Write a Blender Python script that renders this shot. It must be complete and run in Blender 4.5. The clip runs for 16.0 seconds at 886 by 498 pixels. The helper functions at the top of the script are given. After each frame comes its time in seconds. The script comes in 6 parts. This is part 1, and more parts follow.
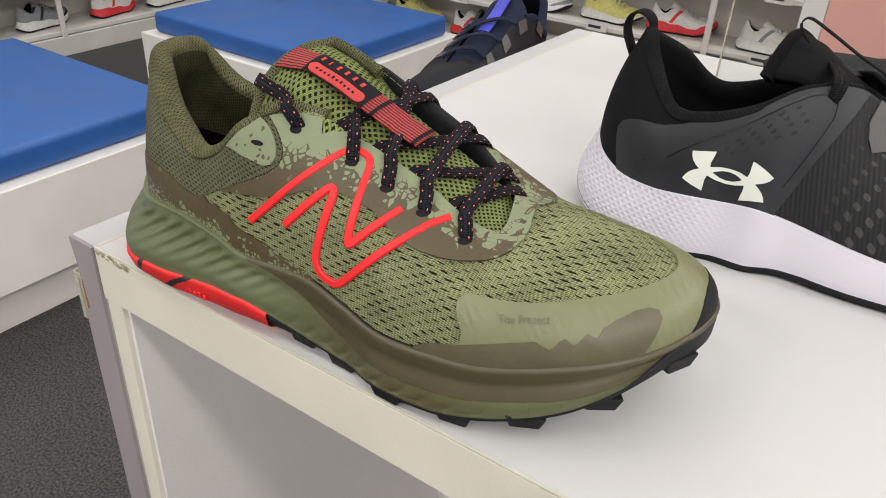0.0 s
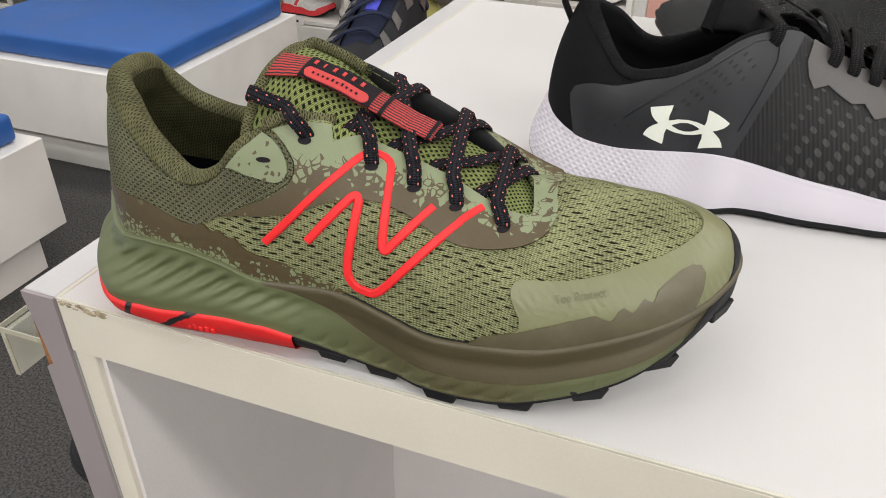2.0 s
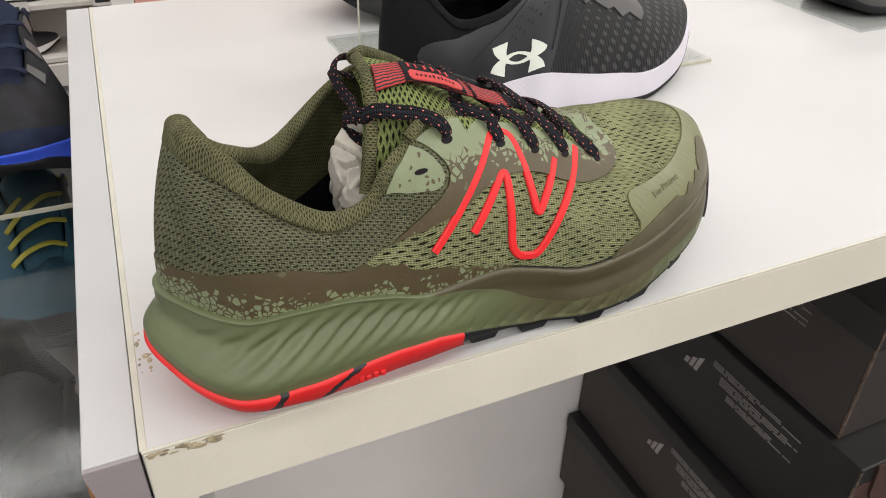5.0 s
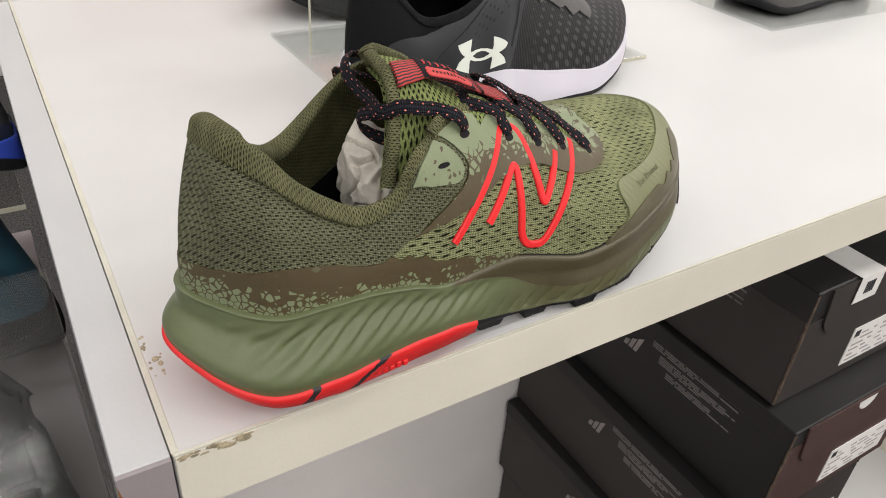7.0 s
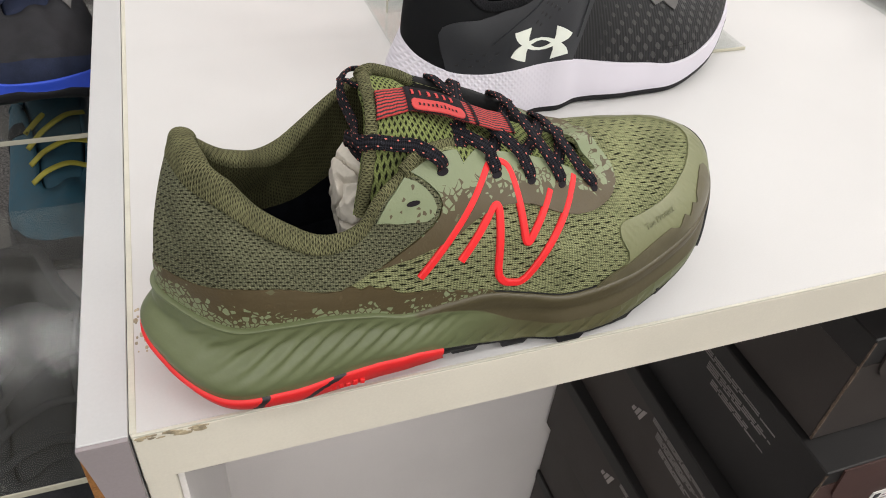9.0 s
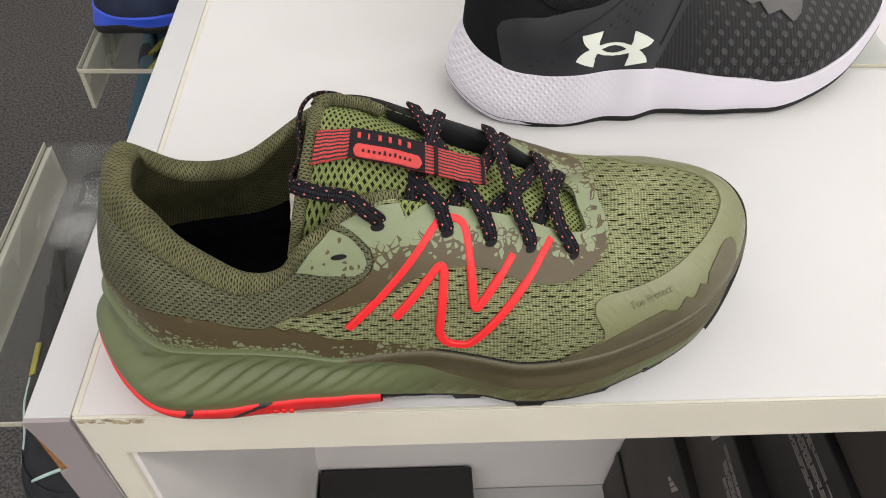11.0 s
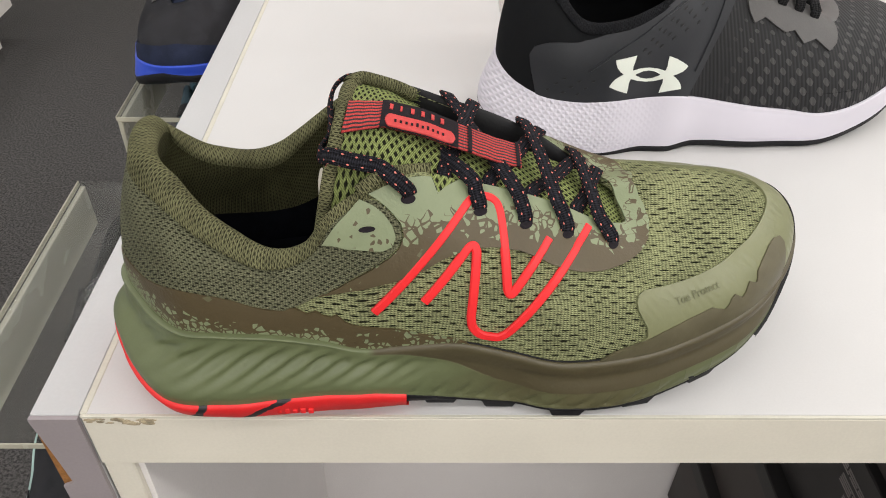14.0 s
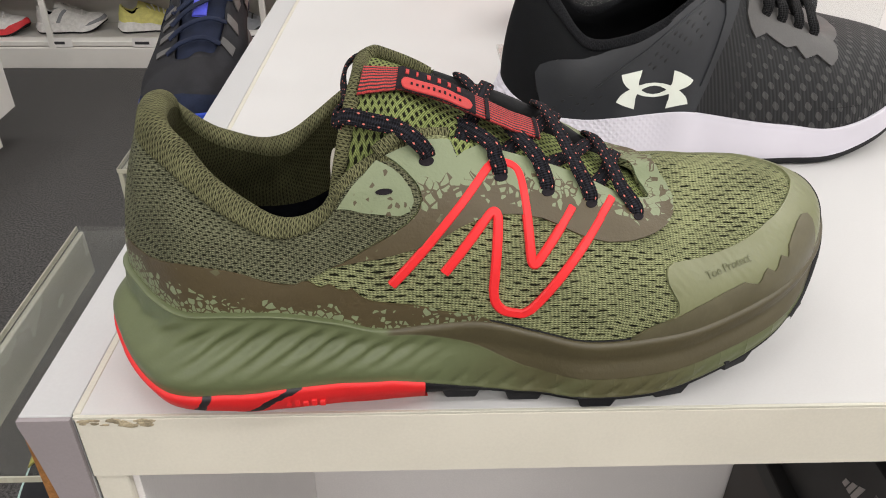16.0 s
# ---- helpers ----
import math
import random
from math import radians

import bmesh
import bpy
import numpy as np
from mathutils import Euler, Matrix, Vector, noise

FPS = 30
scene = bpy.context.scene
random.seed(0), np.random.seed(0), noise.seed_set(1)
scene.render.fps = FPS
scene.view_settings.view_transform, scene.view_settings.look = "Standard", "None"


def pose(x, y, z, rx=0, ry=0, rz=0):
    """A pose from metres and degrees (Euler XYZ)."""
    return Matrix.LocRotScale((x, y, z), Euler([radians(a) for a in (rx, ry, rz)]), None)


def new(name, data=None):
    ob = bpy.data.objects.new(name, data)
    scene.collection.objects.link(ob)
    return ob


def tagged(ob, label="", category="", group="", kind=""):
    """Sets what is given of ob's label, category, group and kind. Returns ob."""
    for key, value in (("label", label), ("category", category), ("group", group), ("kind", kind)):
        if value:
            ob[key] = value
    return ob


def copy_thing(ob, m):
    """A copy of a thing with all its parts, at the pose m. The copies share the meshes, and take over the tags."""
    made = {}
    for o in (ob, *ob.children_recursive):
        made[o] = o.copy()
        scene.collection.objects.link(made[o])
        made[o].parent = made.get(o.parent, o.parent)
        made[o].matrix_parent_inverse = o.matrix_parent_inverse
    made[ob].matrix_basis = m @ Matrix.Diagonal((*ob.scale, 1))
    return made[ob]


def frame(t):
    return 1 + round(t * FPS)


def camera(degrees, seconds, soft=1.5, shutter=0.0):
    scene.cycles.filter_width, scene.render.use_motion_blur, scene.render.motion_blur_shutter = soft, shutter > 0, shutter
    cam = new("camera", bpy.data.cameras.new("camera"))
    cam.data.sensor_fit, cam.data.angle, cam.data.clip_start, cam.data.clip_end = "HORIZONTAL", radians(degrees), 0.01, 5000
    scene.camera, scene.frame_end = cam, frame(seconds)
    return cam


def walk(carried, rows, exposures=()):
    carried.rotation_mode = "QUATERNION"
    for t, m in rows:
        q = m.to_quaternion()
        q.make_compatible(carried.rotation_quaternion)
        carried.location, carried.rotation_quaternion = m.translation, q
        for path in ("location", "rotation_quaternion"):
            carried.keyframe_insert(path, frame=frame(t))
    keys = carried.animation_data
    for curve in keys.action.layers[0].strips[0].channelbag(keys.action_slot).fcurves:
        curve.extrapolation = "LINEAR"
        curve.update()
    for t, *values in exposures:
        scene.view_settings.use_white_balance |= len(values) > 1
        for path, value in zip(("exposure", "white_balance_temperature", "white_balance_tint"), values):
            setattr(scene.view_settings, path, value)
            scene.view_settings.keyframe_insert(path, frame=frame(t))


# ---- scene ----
cam = camera(60.5, 16.0, 1.0)
METRES = 0.72
BASE = pose(0.3533, -0.1908, 1.1719, -30.995, -2.633, 34.699)
ROWS = [
    (0.0, 0.0, 0.0, 0.0, 0.0, 0.0, -0.0),
    (0.5, -0.0063, 0.0006, -0.0, -1.09, -0.26, 0.93),
    (1.0, -0.0256, 0.0028, 0.0008, -3.04, -0.76, 2.73),
    (1.5, -0.0576, 0.0079, 0.0101, -6.32, -1.62, 5.45),
    (2.0, -0.0985, 0.0154, 0.0196, -11.09, -2.92, 8.94),
    (2.5, -0.1617, 0.0309, 0.0344, -17.37, -4.86, 12.79),
    (3.0, -0.232, 0.0576, 0.0517, -24.89, -7.11, 16.94),
    (3.5, -0.2925, 0.0894, 0.0687, -33.04, -9.93, 20.81),
    (4.0, -0.3363, 0.1178, 0.0937, -41.34, -13.25, 23.81),
    (6.5, -0.4527, 0.2177, 0.1738, -62.97, -22.59, 25.86),
    (7.0, -0.4503, 0.2172, 0.1733, -63.23, -22.98, 25.51),
    (7.5, -0.4483, 0.2137, 0.1742, -62.2, -23.27, 25.03),
    (8.0, -0.4394, 0.2036, 0.1779, -59.64, -23.61, 24.22),
    (8.5, -0.4123, 0.1746, 0.1861, -55.48, -23.99, 23.08),
    (9.0, -0.3673, 0.1429, 0.1962, -50.39, -24.33, 21.57),
    (9.5, -0.319, 0.1181, 0.2076, -44.89, -24.78, 20.11),
    (12.0, -0.1963, 0.0907, 0.2065, -30.27, -24.51, 18.18),
    (12.5, -0.199, 0.0903, 0.202, -29.99, -23.13, 18.22),
    (13.0, -0.2095, 0.0916, 0.1877, -30.08, -21.03, 18.17),
    (13.5, -0.2238, 0.095, 0.1649, -30.5, -18.84, 18.11),
    (14.0, -0.2412, 0.1015, 0.1428, -31.11, -16.35, 18.14),
    (14.5, -0.2555, 0.1086, 0.1237, -31.63, -14.12, 18.34),
    (15.0, -0.2634, 0.1127, 0.1089, -31.91, -12.14, 18.65),
    (15.5, -0.2667, 0.1197, 0.0911, -31.95, -10.46, 18.96),
    (16.0, -0.2693, 0.1221, 0.0811, -31.87, -8.96, 19.18),
]
walk(cam, [(t, BASE @ pose(METRES * x, METRES * y, METRES * z, 90 + pitch, roll, yaw)) for t, x, y, z, yaw, pitch, roll in ROWS])
from mathutils.geometry import delaunay_2d_cdt

# ---- light: a closed shop room under rows of ceiling panels ----
H = 0.95          # height of the display table's top
ROOM_W, ROOM_E, ROOM_S, ROOM_N, ROOM_TOP = -3.45, 3.6, -3.2, 3.3, 3.0
world = bpy.data.worlds.new("shop_world")
world.use_nodes = True
world.node_tree.nodes["Background"].inputs[0].default_value = (0.9, 0.95, 1.0, 1)
world.node_tree.nodes["Background"].inputs[1].default_value = 0.2
scene.world = world
PANELS = [(x, y) for x in (-2.4, -0.75, 0.9, 2.5) for y in (-2.2, -0.75, 0.75, 2.2)]
# Unseen panels; outer rows are brightened to fill upright faces and the back shelving.
for px, py in PANELS:
    lamp = bpy.data.lights.new("ceiling_panel_light", "AREA")
    lamp.shape, lamp.size, lamp.size_y, lamp.energy, lamp.color = "RECTANGLE", 1.15, 0.28, 5.2 + 17.0 * (px > 2) + 15.0 * (py < -2) + 3.0 * (py < 0) + 6.0 * (py > 2) + 3.0 * (px < -2), (1.0, 0.975, 0.945)
    new("ceiling_panel_light", lamp).matrix_world = pose(px, py, ROOM_TOP - 0.06)
scene.view_settings.exposure = 0.0

# ---- materials ----


class Nodes:
    """A small hand for writing node materials."""

    def __init__(self, name, rough=0.5, metal=0.0):
        self.mat = bpy.data.materials.new(name)
        self.mat.use_nodes = True
        self.tree = self.mat.node_tree
        self.bsdf = self.tree.nodes["Principled BSDF"]
        self.bsdf.inputs["Roughness"].default_value = rough
        self.bsdf.inputs["Metallic"].default_value = metal
        self.coord = self.tree.nodes.new("ShaderNodeTexCoord")

    def put(self, node, **inputs):
        for key, value in inputs.items():
            name = key.replace("_", " ")
            self.set(node.inputs[name], value)
        return node

    def set(self, socket, value):
        if isinstance(value, bpy.types.NodeSocket):
            self.tree.links.new(value, socket)
        elif isinstance(value, tuple) and len(value) == 3 and socket.type == "RGBA":
            socket.default_value = (*value, 1)
        else:
            socket.default_value = value

    def math(self, op, a, b=0.0, c=0.0):
        n = self.tree.nodes.new("ShaderNodeMath")
        n.operation = op
        for i, v in enumerate((a, b, c)):
            self.set(n.inputs[i], v)
        return n.outputs[0]

    def axes(self, source="Object"):
        n = self.tree.nodes.new("ShaderNodeSeparateXYZ")
        self.set(n.inputs[0], self.coord.outputs[source])
        return n.outputs

    def join(self, x, y, z=0.0):
        n = self.tree.nodes.new("ShaderNodeCombineXYZ")
        for i, v in enumerate((x, y, z)):
            self.set(n.inputs[i], v)
        return n.outputs[0]

    def noise(self, scale, detail=3.0, rough=0.55, vector=None, source="Object"):
        n = self.tree.nodes.new("ShaderNodeTexNoise")
        self.set(n.inputs["Vector"], vector if vector else self.coord.outputs[source])
        self.put(n, Scale=scale, Detail=detail, Roughness=rough)
        return n.outputs["Fac"]

    def voronoi(self, scale, feature="F1", vector=None, out="Distance", randomness=1.0, source="Object"):
        n = self.tree.nodes.new("ShaderNodeTexVoronoi")
        n.feature = feature
        self.set(n.inputs["Vector"], vector if vector else self.coord.outputs[source])
        self.put(n, Scale=scale, Randomness=randomness)
        return n.outputs[out]

    def step(self, value, low, high, a=0.0, b=1.0):
        n = self.tree.nodes.new("ShaderNodeMapRange")
        n.interpolation_type = "SMOOTHSTEP"
        for i, v in enumerate((value, low, high, a, b)):
            self.set(n.inputs[i], v)
        return n.outputs[0]

    def mix(self, fac, a, b):
        n = self.tree.nodes.new("ShaderNodeMix")
        n.data_type = "RGBA"
        self.set(n.inputs["Factor"], fac)
        self.set(n.inputs[6], a)
        self.set(n.inputs[7], b)
        return n.outputs[2]

    def colour(self, value):
        self.set(self.bsdf.inputs["Base Color"], value)
        return self

    def rough(self, value):
        self.set(self.bsdf.inputs["Roughness"], value)
        return self

    def bump(self, height, strength=0.3, distance=0.001):
        n = self.tree.nodes.new("ShaderNodeBump")
        self.put(n, Height=height, Strength=strength, Distance=distance)
        self.set(self.bsdf.inputs["Normal"], n.outputs[0])
        return self

    def random(self):
        return self.tree.nodes.new("ShaderNodeObjectInfo").outputs["Random"]


def lens_holes(m, u, v, pitch_u, pitch_v, half_u, half_v):
    """1 inside small lens-shaped holes in staggered rows, 0 on the yarn."""
    row = m.math("DIVIDE", v, pitch_v)
    odd = m.math("MULTIPLY", m.math("MODULO", m.math("ADD", m.math("FLOOR", row), 1000.0), 2.0), 0.5)
    col = m.math("ADD", m.math("DIVIDE", u, pitch_u), odd)
    fu = m.math("DIVIDE", m.math("SUBTRACT", m.math("FRACT", m.math("ADD", col, 100.0)), 0.5), half_u)
    fv = m.math("DIVIDE", m.math("SUBTRACT", m.math("FRACT", m.math("ADD", row, 100.0)), 0.5), half_v)
    return m.math("ADD", m.math("ABSOLUTE", fv), m.math("MULTIPLY", fu, fu))


def plain(name, colour, rough=0.5, vary=0.12, scale=40.0, grain=600.0, bump=0.15, metal=0.0, depth=0.0004, source="Object", shine=0.5):
    """A surface with faint stains and a fine grain."""
    m = Nodes(name, rough, metal)
    big, fine = m.noise(scale, 4, source=source), m.noise(grain, 2, source=source)
    dark = tuple(c * (1 - vary) for c in colour)
    light = tuple(min(1.0, c * (1 + vary)) for c in colour)
    m.colour(m.mix(m.step(m.math("ADD", m.math("MULTIPLY", big, 0.7), m.math("MULTIPLY", fine, 0.3)), 0.35, 0.65), dark, light))
    m.put(m.bsdf, Specular_IOR_Level=min(0.12, shine) if rough >= 0.75 else shine)
    m.rough(m.step(big, 0.3, 0.7, max(0.02, rough - 0.06), min(1, rough + 0.06)))
    if bump:
        m.bump(fine, bump, depth)
    return m.mat


def knit(name, yarn, shade, pitch_u, pitch_v, half_u, half_v, patchy, tilt=0.0, chain=0.0011):
    """Engineered mesh: rows of chain stitches with staggered holes, denser here and there."""
    m = Nodes(name, 0.85)
    x, y, z = m.axes()
    wob = m.math("MULTIPLY", m.math("SUBTRACT", m.noise(28.0, 2), 0.5), 0.010)
    tiny = m.math("MULTIPLY", m.math("SUBTRACT", m.noise(700.0, 2), 0.5), 0.0008)
    v = m.math("ADD", m.math("ADD", m.math("ADD", m.math("ADD", y, z), wob), m.math("MULTIPLY", x, tilt)), tiny)
    u = m.math("ADD", m.math("ADD", x, wob), tiny)
    d = lens_holes(m, u, v, pitch_u, pitch_v, half_u, half_v)
    open_to = m.math("ADD", 0.86, m.math("MULTIPLY", m.math("SUBTRACT", m.noise(55.0, 3, 0.7), 0.5), patchy))
    hole = m.math("SUBTRACT", 1.0, m.step(m.math("SUBTRACT", d, open_to), -0.25, 0.10))
    row = m.math("SINE", m.math("MULTIPLY", v, 6.2832 / chain))
    loop = m.math("SINE", m.math("ADD", m.math("MULTIPLY", u, 6.2832 / (chain * 1.3)), m.math("MULTIPLY", row, 1.2)))
    weave = m.math("ADD", m.math("MULTIPLY", row, 0.55), m.math("MULTIPLY", loop, 0.45))
    tone = m.math("ADD", m.math("MULTIPLY", m.noise(60.0, 3), 0.45), m.math("MULTIPLY", m.math("ADD", weave, 1.0), 0.28))
    body = m.mix(m.step(tone, 0.20, 0.80), tuple(c * 0.40 for c in yarn), tuple(c * 1.42 for c in yarn))
    m.colour(m.mix(hole, body, shade))
    m.bump(m.math("ADD", m.math("MULTIPLY", hole, -1.0), m.math("MULTIPLY", weave, 0.3)), 0.9, 0.0008)
    m.put(m.bsdf, Specular_IOR_Level=0.15)
    return m.mat


def ribbed(name, colour, dark, pitch_u, pitch_v, depth=0.0006, thin=0.36, wave=1.4):
    """Knitted padding: short staggered stitches along the mesh's own length and girth, with loose yarn."""
    m = Nodes(name, 0.9)
    u, v, _ = m.axes("UV")
    loose = m.math("MULTIPLY", m.math("SUBTRACT", m.noise(520.0, 3), 0.5), pitch_u * 0.45)
    drift = m.math("MULTIPLY", m.math("SUBTRACT", m.noise(60.0, 2), 0.5), 0.0012)
    uu, vv = m.math("ADD", m.math("ADD", u, loose), drift), m.math("ADD", v, loose)
    d = lens_holes(m, vv, uu, pitch_v, pitch_u, 0.40, thin)
    gap = m.math("SUBTRACT", 1.0, m.step(d, 0.45, 1.1))
    yarn = m.math("SINE", m.math("ADD", m.math("MULTIPLY", uu, 6.2832 / (pitch_u * 0.62)), m.math("MULTIPLY", m.math("SINE", m.math("MULTIPLY", vv, 6.2832 / (pitch_v * 0.5))), wave)))
    fine = m.math("ADD", m.math("MULTIPLY", m.noise(1500.0, 2), 0.55), m.math("MULTIPLY", m.math("ADD", yarn, 1.0), 0.225))
    tone = m.math("ADD", m.math("MULTIPLY", fine, 0.5), m.math("MULTIPLY", m.noise(80.0, 4), 0.5))
    body = m.mix(m.step(tone, 0.32, 0.68), tuple(c * 0.50 for c in colour), tuple(c * 1.38 for c in colour))
    m.colour(m.mix(m.math("MULTIPLY", gap, 0.85), body, dark))
    m.bump(m.math("SUBTRACT", m.math("MULTIPLY", fine, 0.4), gap), 0.9, depth)
    m.put(m.bsdf, Specular_IOR_Level=0.12)
    return m.mat


def diamond_net(name, yarn, shade, pitch_u, pitch_v):
    """Open spacer mesh: a net of yarn round diamond holes, along the mesh's own length and width."""
    m = Nodes(name, 0.8)
    u, v, _ = m.axes("UV")
    loose = m.math("MULTIPLY", m.math("SUBTRACT", m.noise(400.0, 2), 0.5), 0.0009)
    a = m.math("DIVIDE", m.math("ADD", u, loose), pitch_u)
    b = m.math("DIVIDE", m.math("ADD", v, loose), pitch_v)
    p, q = m.math("ADD", a, b), m.math("SUBTRACT", a, b)
    fp = m.math("ABSOLUTE", m.math("SUBTRACT", m.math("FRACT", m.math("ADD", p, 200.0)), 0.5))
    fq = m.math("ABSOLUTE", m.math("SUBTRACT", m.math("FRACT", m.math("ADD", q, 200.0)), 0.5))
    d = m.math("MAXIMUM", fp, fq)
    hole = m.math("SUBTRACT", 1.0, m.step(d, 0.20, 0.31))
    twist = m.math("SINE", m.math("MULTIPLY", m.math("ADD", u, m.math("MULTIPLY", v, 0.6)), 9000.0))
    tone = m.math("ADD", m.math("MULTIPLY", m.math("ADD", twist, 1.0), 0.25), m.math("MULTIPLY", m.noise(600.0, 2), 0.5))
    body = m.mix(m.step(tone, 0.2, 0.8), tuple(c * 0.55 for c in yarn), tuple(c * 1.35 for c in yarn))
    m.colour(m.mix(hole, body, shade))
    m.bump(m.math("SUBTRACT", m.math("MULTIPLY", tone, 0.3), hole), 0.9, 0.0008)
    m.put(m.bsdf, Specular_IOR_Level=0.15)
    return m.mat


def camo(name, light, dark, low, high, slope=0.0, scale=260.0, gap=0.13, close=1.5):
    """Film overlay: printed shards of the light colour on the dark one, none at the height low of the panel and closed at high (its own u, v; slope: rise of both along u)."""
    m = Nodes(name, 0.5)
    u, v, _ = m.axes("UV")
    x, y, z = m.axes()
    sway = m.math("MULTIPLY", m.math("SUBTRACT", m.noise(160.0, 1), 0.5), 0.004)
    warp = m.join(m.math("ADD", x, sway), m.math("ADD", m.math("MULTIPLY", y, 0.9), sway), m.math("MULTIPLY", z, 0.9))
    edge = m.voronoi(scale, "DISTANCE_TO_EDGE", warp)
    cell = m.voronoi(scale, "F1", warp, "Color")
    sep = m.tree.nodes.new("ShaderNodeSeparateColor")
    m.set(sep.inputs[0], cell)
    up = m.step(m.math("SUBTRACT", m.math("ADD", v, m.math("MULTIPLY", m.math("SUBTRACT", sep.outputs[1], 0.5), 0.008)), m.math("MULTIPLY", m.math("MINIMUM", u, 0.235), slope)), low, high)
    keep = m.step(m.math("SUBTRACT", m.math("MULTIPLY", up, 2.6), sep.outputs[0]), -0.03, 0.03)
    shard = m.math("MULTIPLY", keep, m.step(m.math("SUBTRACT", m.math("ADD", edge, m.math("MULTIPLY", m.math("SUBTRACT", m.noise(500.0, 2), 0.5), 0.10)), m.math("SUBTRACT", gap, m.math("MULTIPLY", m.math("MULTIPLY", up, up), gap * close))), -0.02, 0.03))
    m.colour(m.mix(shard, m.mix(m.noise(60.0, 3), tuple(c * 0.9 for c in dark), tuple(c * 1.1 for c in dark)), m.mix(m.noise(60.0, 3), tuple(c * 0.93 for c in light), tuple(c * 1.06 for c in light))))
    m.bump(m.math("ADD", m.noise(900.0, 2), m.math("MULTIPLY", m.noise(150.0, 2), 2.0)), 0.3, 0.0006)
    return m.mat


OLIVE, SAGE, BROWN, DEEP = (0.224, 0.237, 0.121), (0.200, 0.235, 0.132), (0.076, 0.056, 0.025), (0.012, 0.013, 0.006)
M_VAMP = knit("olive_mesh", OLIVE, DEEP, 0.0066, 0.0029, 0.33, 0.17, 2.6, 0.05)
M_QUARTER = knit("grey_olive_mesh", (0.146, 0.148, 0.090), (0.026, 0.027, 0.016), 0.0029, 0.0019, 0.32, 0.27, 0.5, 0.25, 0.0008)
M_TONGUE = diamond_net("tongue_mesh", (0.215, 0.255, 0.088), DEEP, 0.0031, 0.0040)
M_COLLAR = ribbed("collar_knit", (0.140, 0.138, 0.071), (0.008, 0.008, 0.004), 0.00112, 0.0025, 0.0007, 0.27, 0.8)
# Same olive knit as the collar, with the interior shade put into its colour.
M_LINING = ribbed("shaded_lining_knit", (0.058, 0.057, 0.026), (0.006, 0.006, 0.003), 0.0012, 0.0020, 0.0006, 0.27)
M_EYESTAY = camo("camo_film", SAGE, BROWN, 0.0110, 0.0265, 0.12, 360.0, 0.20, 2.6)
M_HEEL = camo("heel_film", SAGE, BROWN, 0.0120, 0.0020, -0.035, 380.0, 0.13, 0.6)
M_LOCK = camo("lock_film", BROWN, SAGE, 0.058, -0.03, 0.0, 480.0, 0.20, 0.2)


def toe_film(name, colour):
    """Thin glossy film that shows the knit beneath as slanting ripples."""
    m = Nodes(name, 0.40)
    x, y, z = m.axes()
    sway = m.math("MULTIPLY", m.noise(120.0, 2), 5.0)
    ripple = m.math("SINE", m.math("ADD", m.math("ADD", m.math("MULTIPLY", x, 1250.0), m.math("MULTIPLY", m.math("ADD", y, z), 900.0)), sway))
    m.colour(m.mix(m.noise(60.0, 3), tuple(c * 0.94 for c in colour), tuple(c * 1.06 for c in colour)))
    m.bump(m.math("ADD", m.math("MULTIPLY", m.math("MULTIPLY", ripple, m.step(m.noise(90.0, 2), 0.40, 0.62)), 0.5), m.noise(400.0, 3)), 0.32, 0.0005)
    return m.mat


M_TOE = toe_film("toe_film", (0.176, 0.183, 0.093))
M_MUD = plain("dark_toe_film", (0.100, 0.088, 0.050), 0.4, 0.1, 90, 300, 0.3)
M_RED = plain("red_gel", (0.80, 0.026, 0.030), 0.42, 0.04, 60, 900, 0.05, shine=0.3)


def red_rubber():
    """Red heel rubber with two black marbled streaks."""
    m = Nodes("red_rubber", 0.5)
    x, y, z = m.axes()
    wob = m.math("MULTIPLY", m.math("SUBTRACT", m.noise(220.0, 2), 0.5), 0.004)
    a = m.math("ABSOLUTE", m.math("SUBTRACT", m.math("ADD", x, wob), m.math("ADD", 0.0475, m.math("MULTIPLY", z, 0.5))))
    b = m.math("ABSOLUTE", m.math("SUBTRACT", m.math("ADD", x, wob), m.math("ADD", 0.0600, m.math("MULTIPLY", z, 1.5))))
    mark = m.math("SUBTRACT", 1.0, m.step(m.math("MINIMUM", a, m.math("MULTIPLY", b, 0.75)), 0.0016, 0.0021))
    side = m.math("MULTIPLY", mark, m.step(y, 0.03, 0.032, 1.0, 0.0))
    m.colour(m.mix(side, m.mix(m.noise(80.0, 3), (0.66, 0.014, 0.016), (0.80, 0.022, 0.024)), (0.016, 0.014, 0.016)))
    m.bump(m.noise(900.0, 2), 0.2, 0.0004)
    return m.mat


M_OUT_RED = red_rubber()
M_OUT_BLACK = plain("black_rubber", (0.0105, 0.0105, 0.012), 0.62, 0.2, 80, 900, 0.3, shine=0.25)
# Black cloth, set darker still to carry the deep shade inside the shoe.
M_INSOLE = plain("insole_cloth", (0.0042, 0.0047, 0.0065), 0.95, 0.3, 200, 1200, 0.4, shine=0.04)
M_PAPER = plain("wrinkled_paper", (0.58, 0.54, 0.475), 0.8, 0.08, 60, 400, 0.3)
M_WHITE = plain("white_laminate", (0.560, 0.552, 0.548), 0.45, 0.025, 6, 900, 0.04, shine=0.25)
M_BENCH = plain("bench_laminate", (0.82, 0.80, 0.765), 0.45, 0.05, 5, 500, 0.05)
M_EDGE = plain("cream_edge_band", (0.70, 0.66, 0.57), 0.45, 0.04, 12, 700, 0.06)
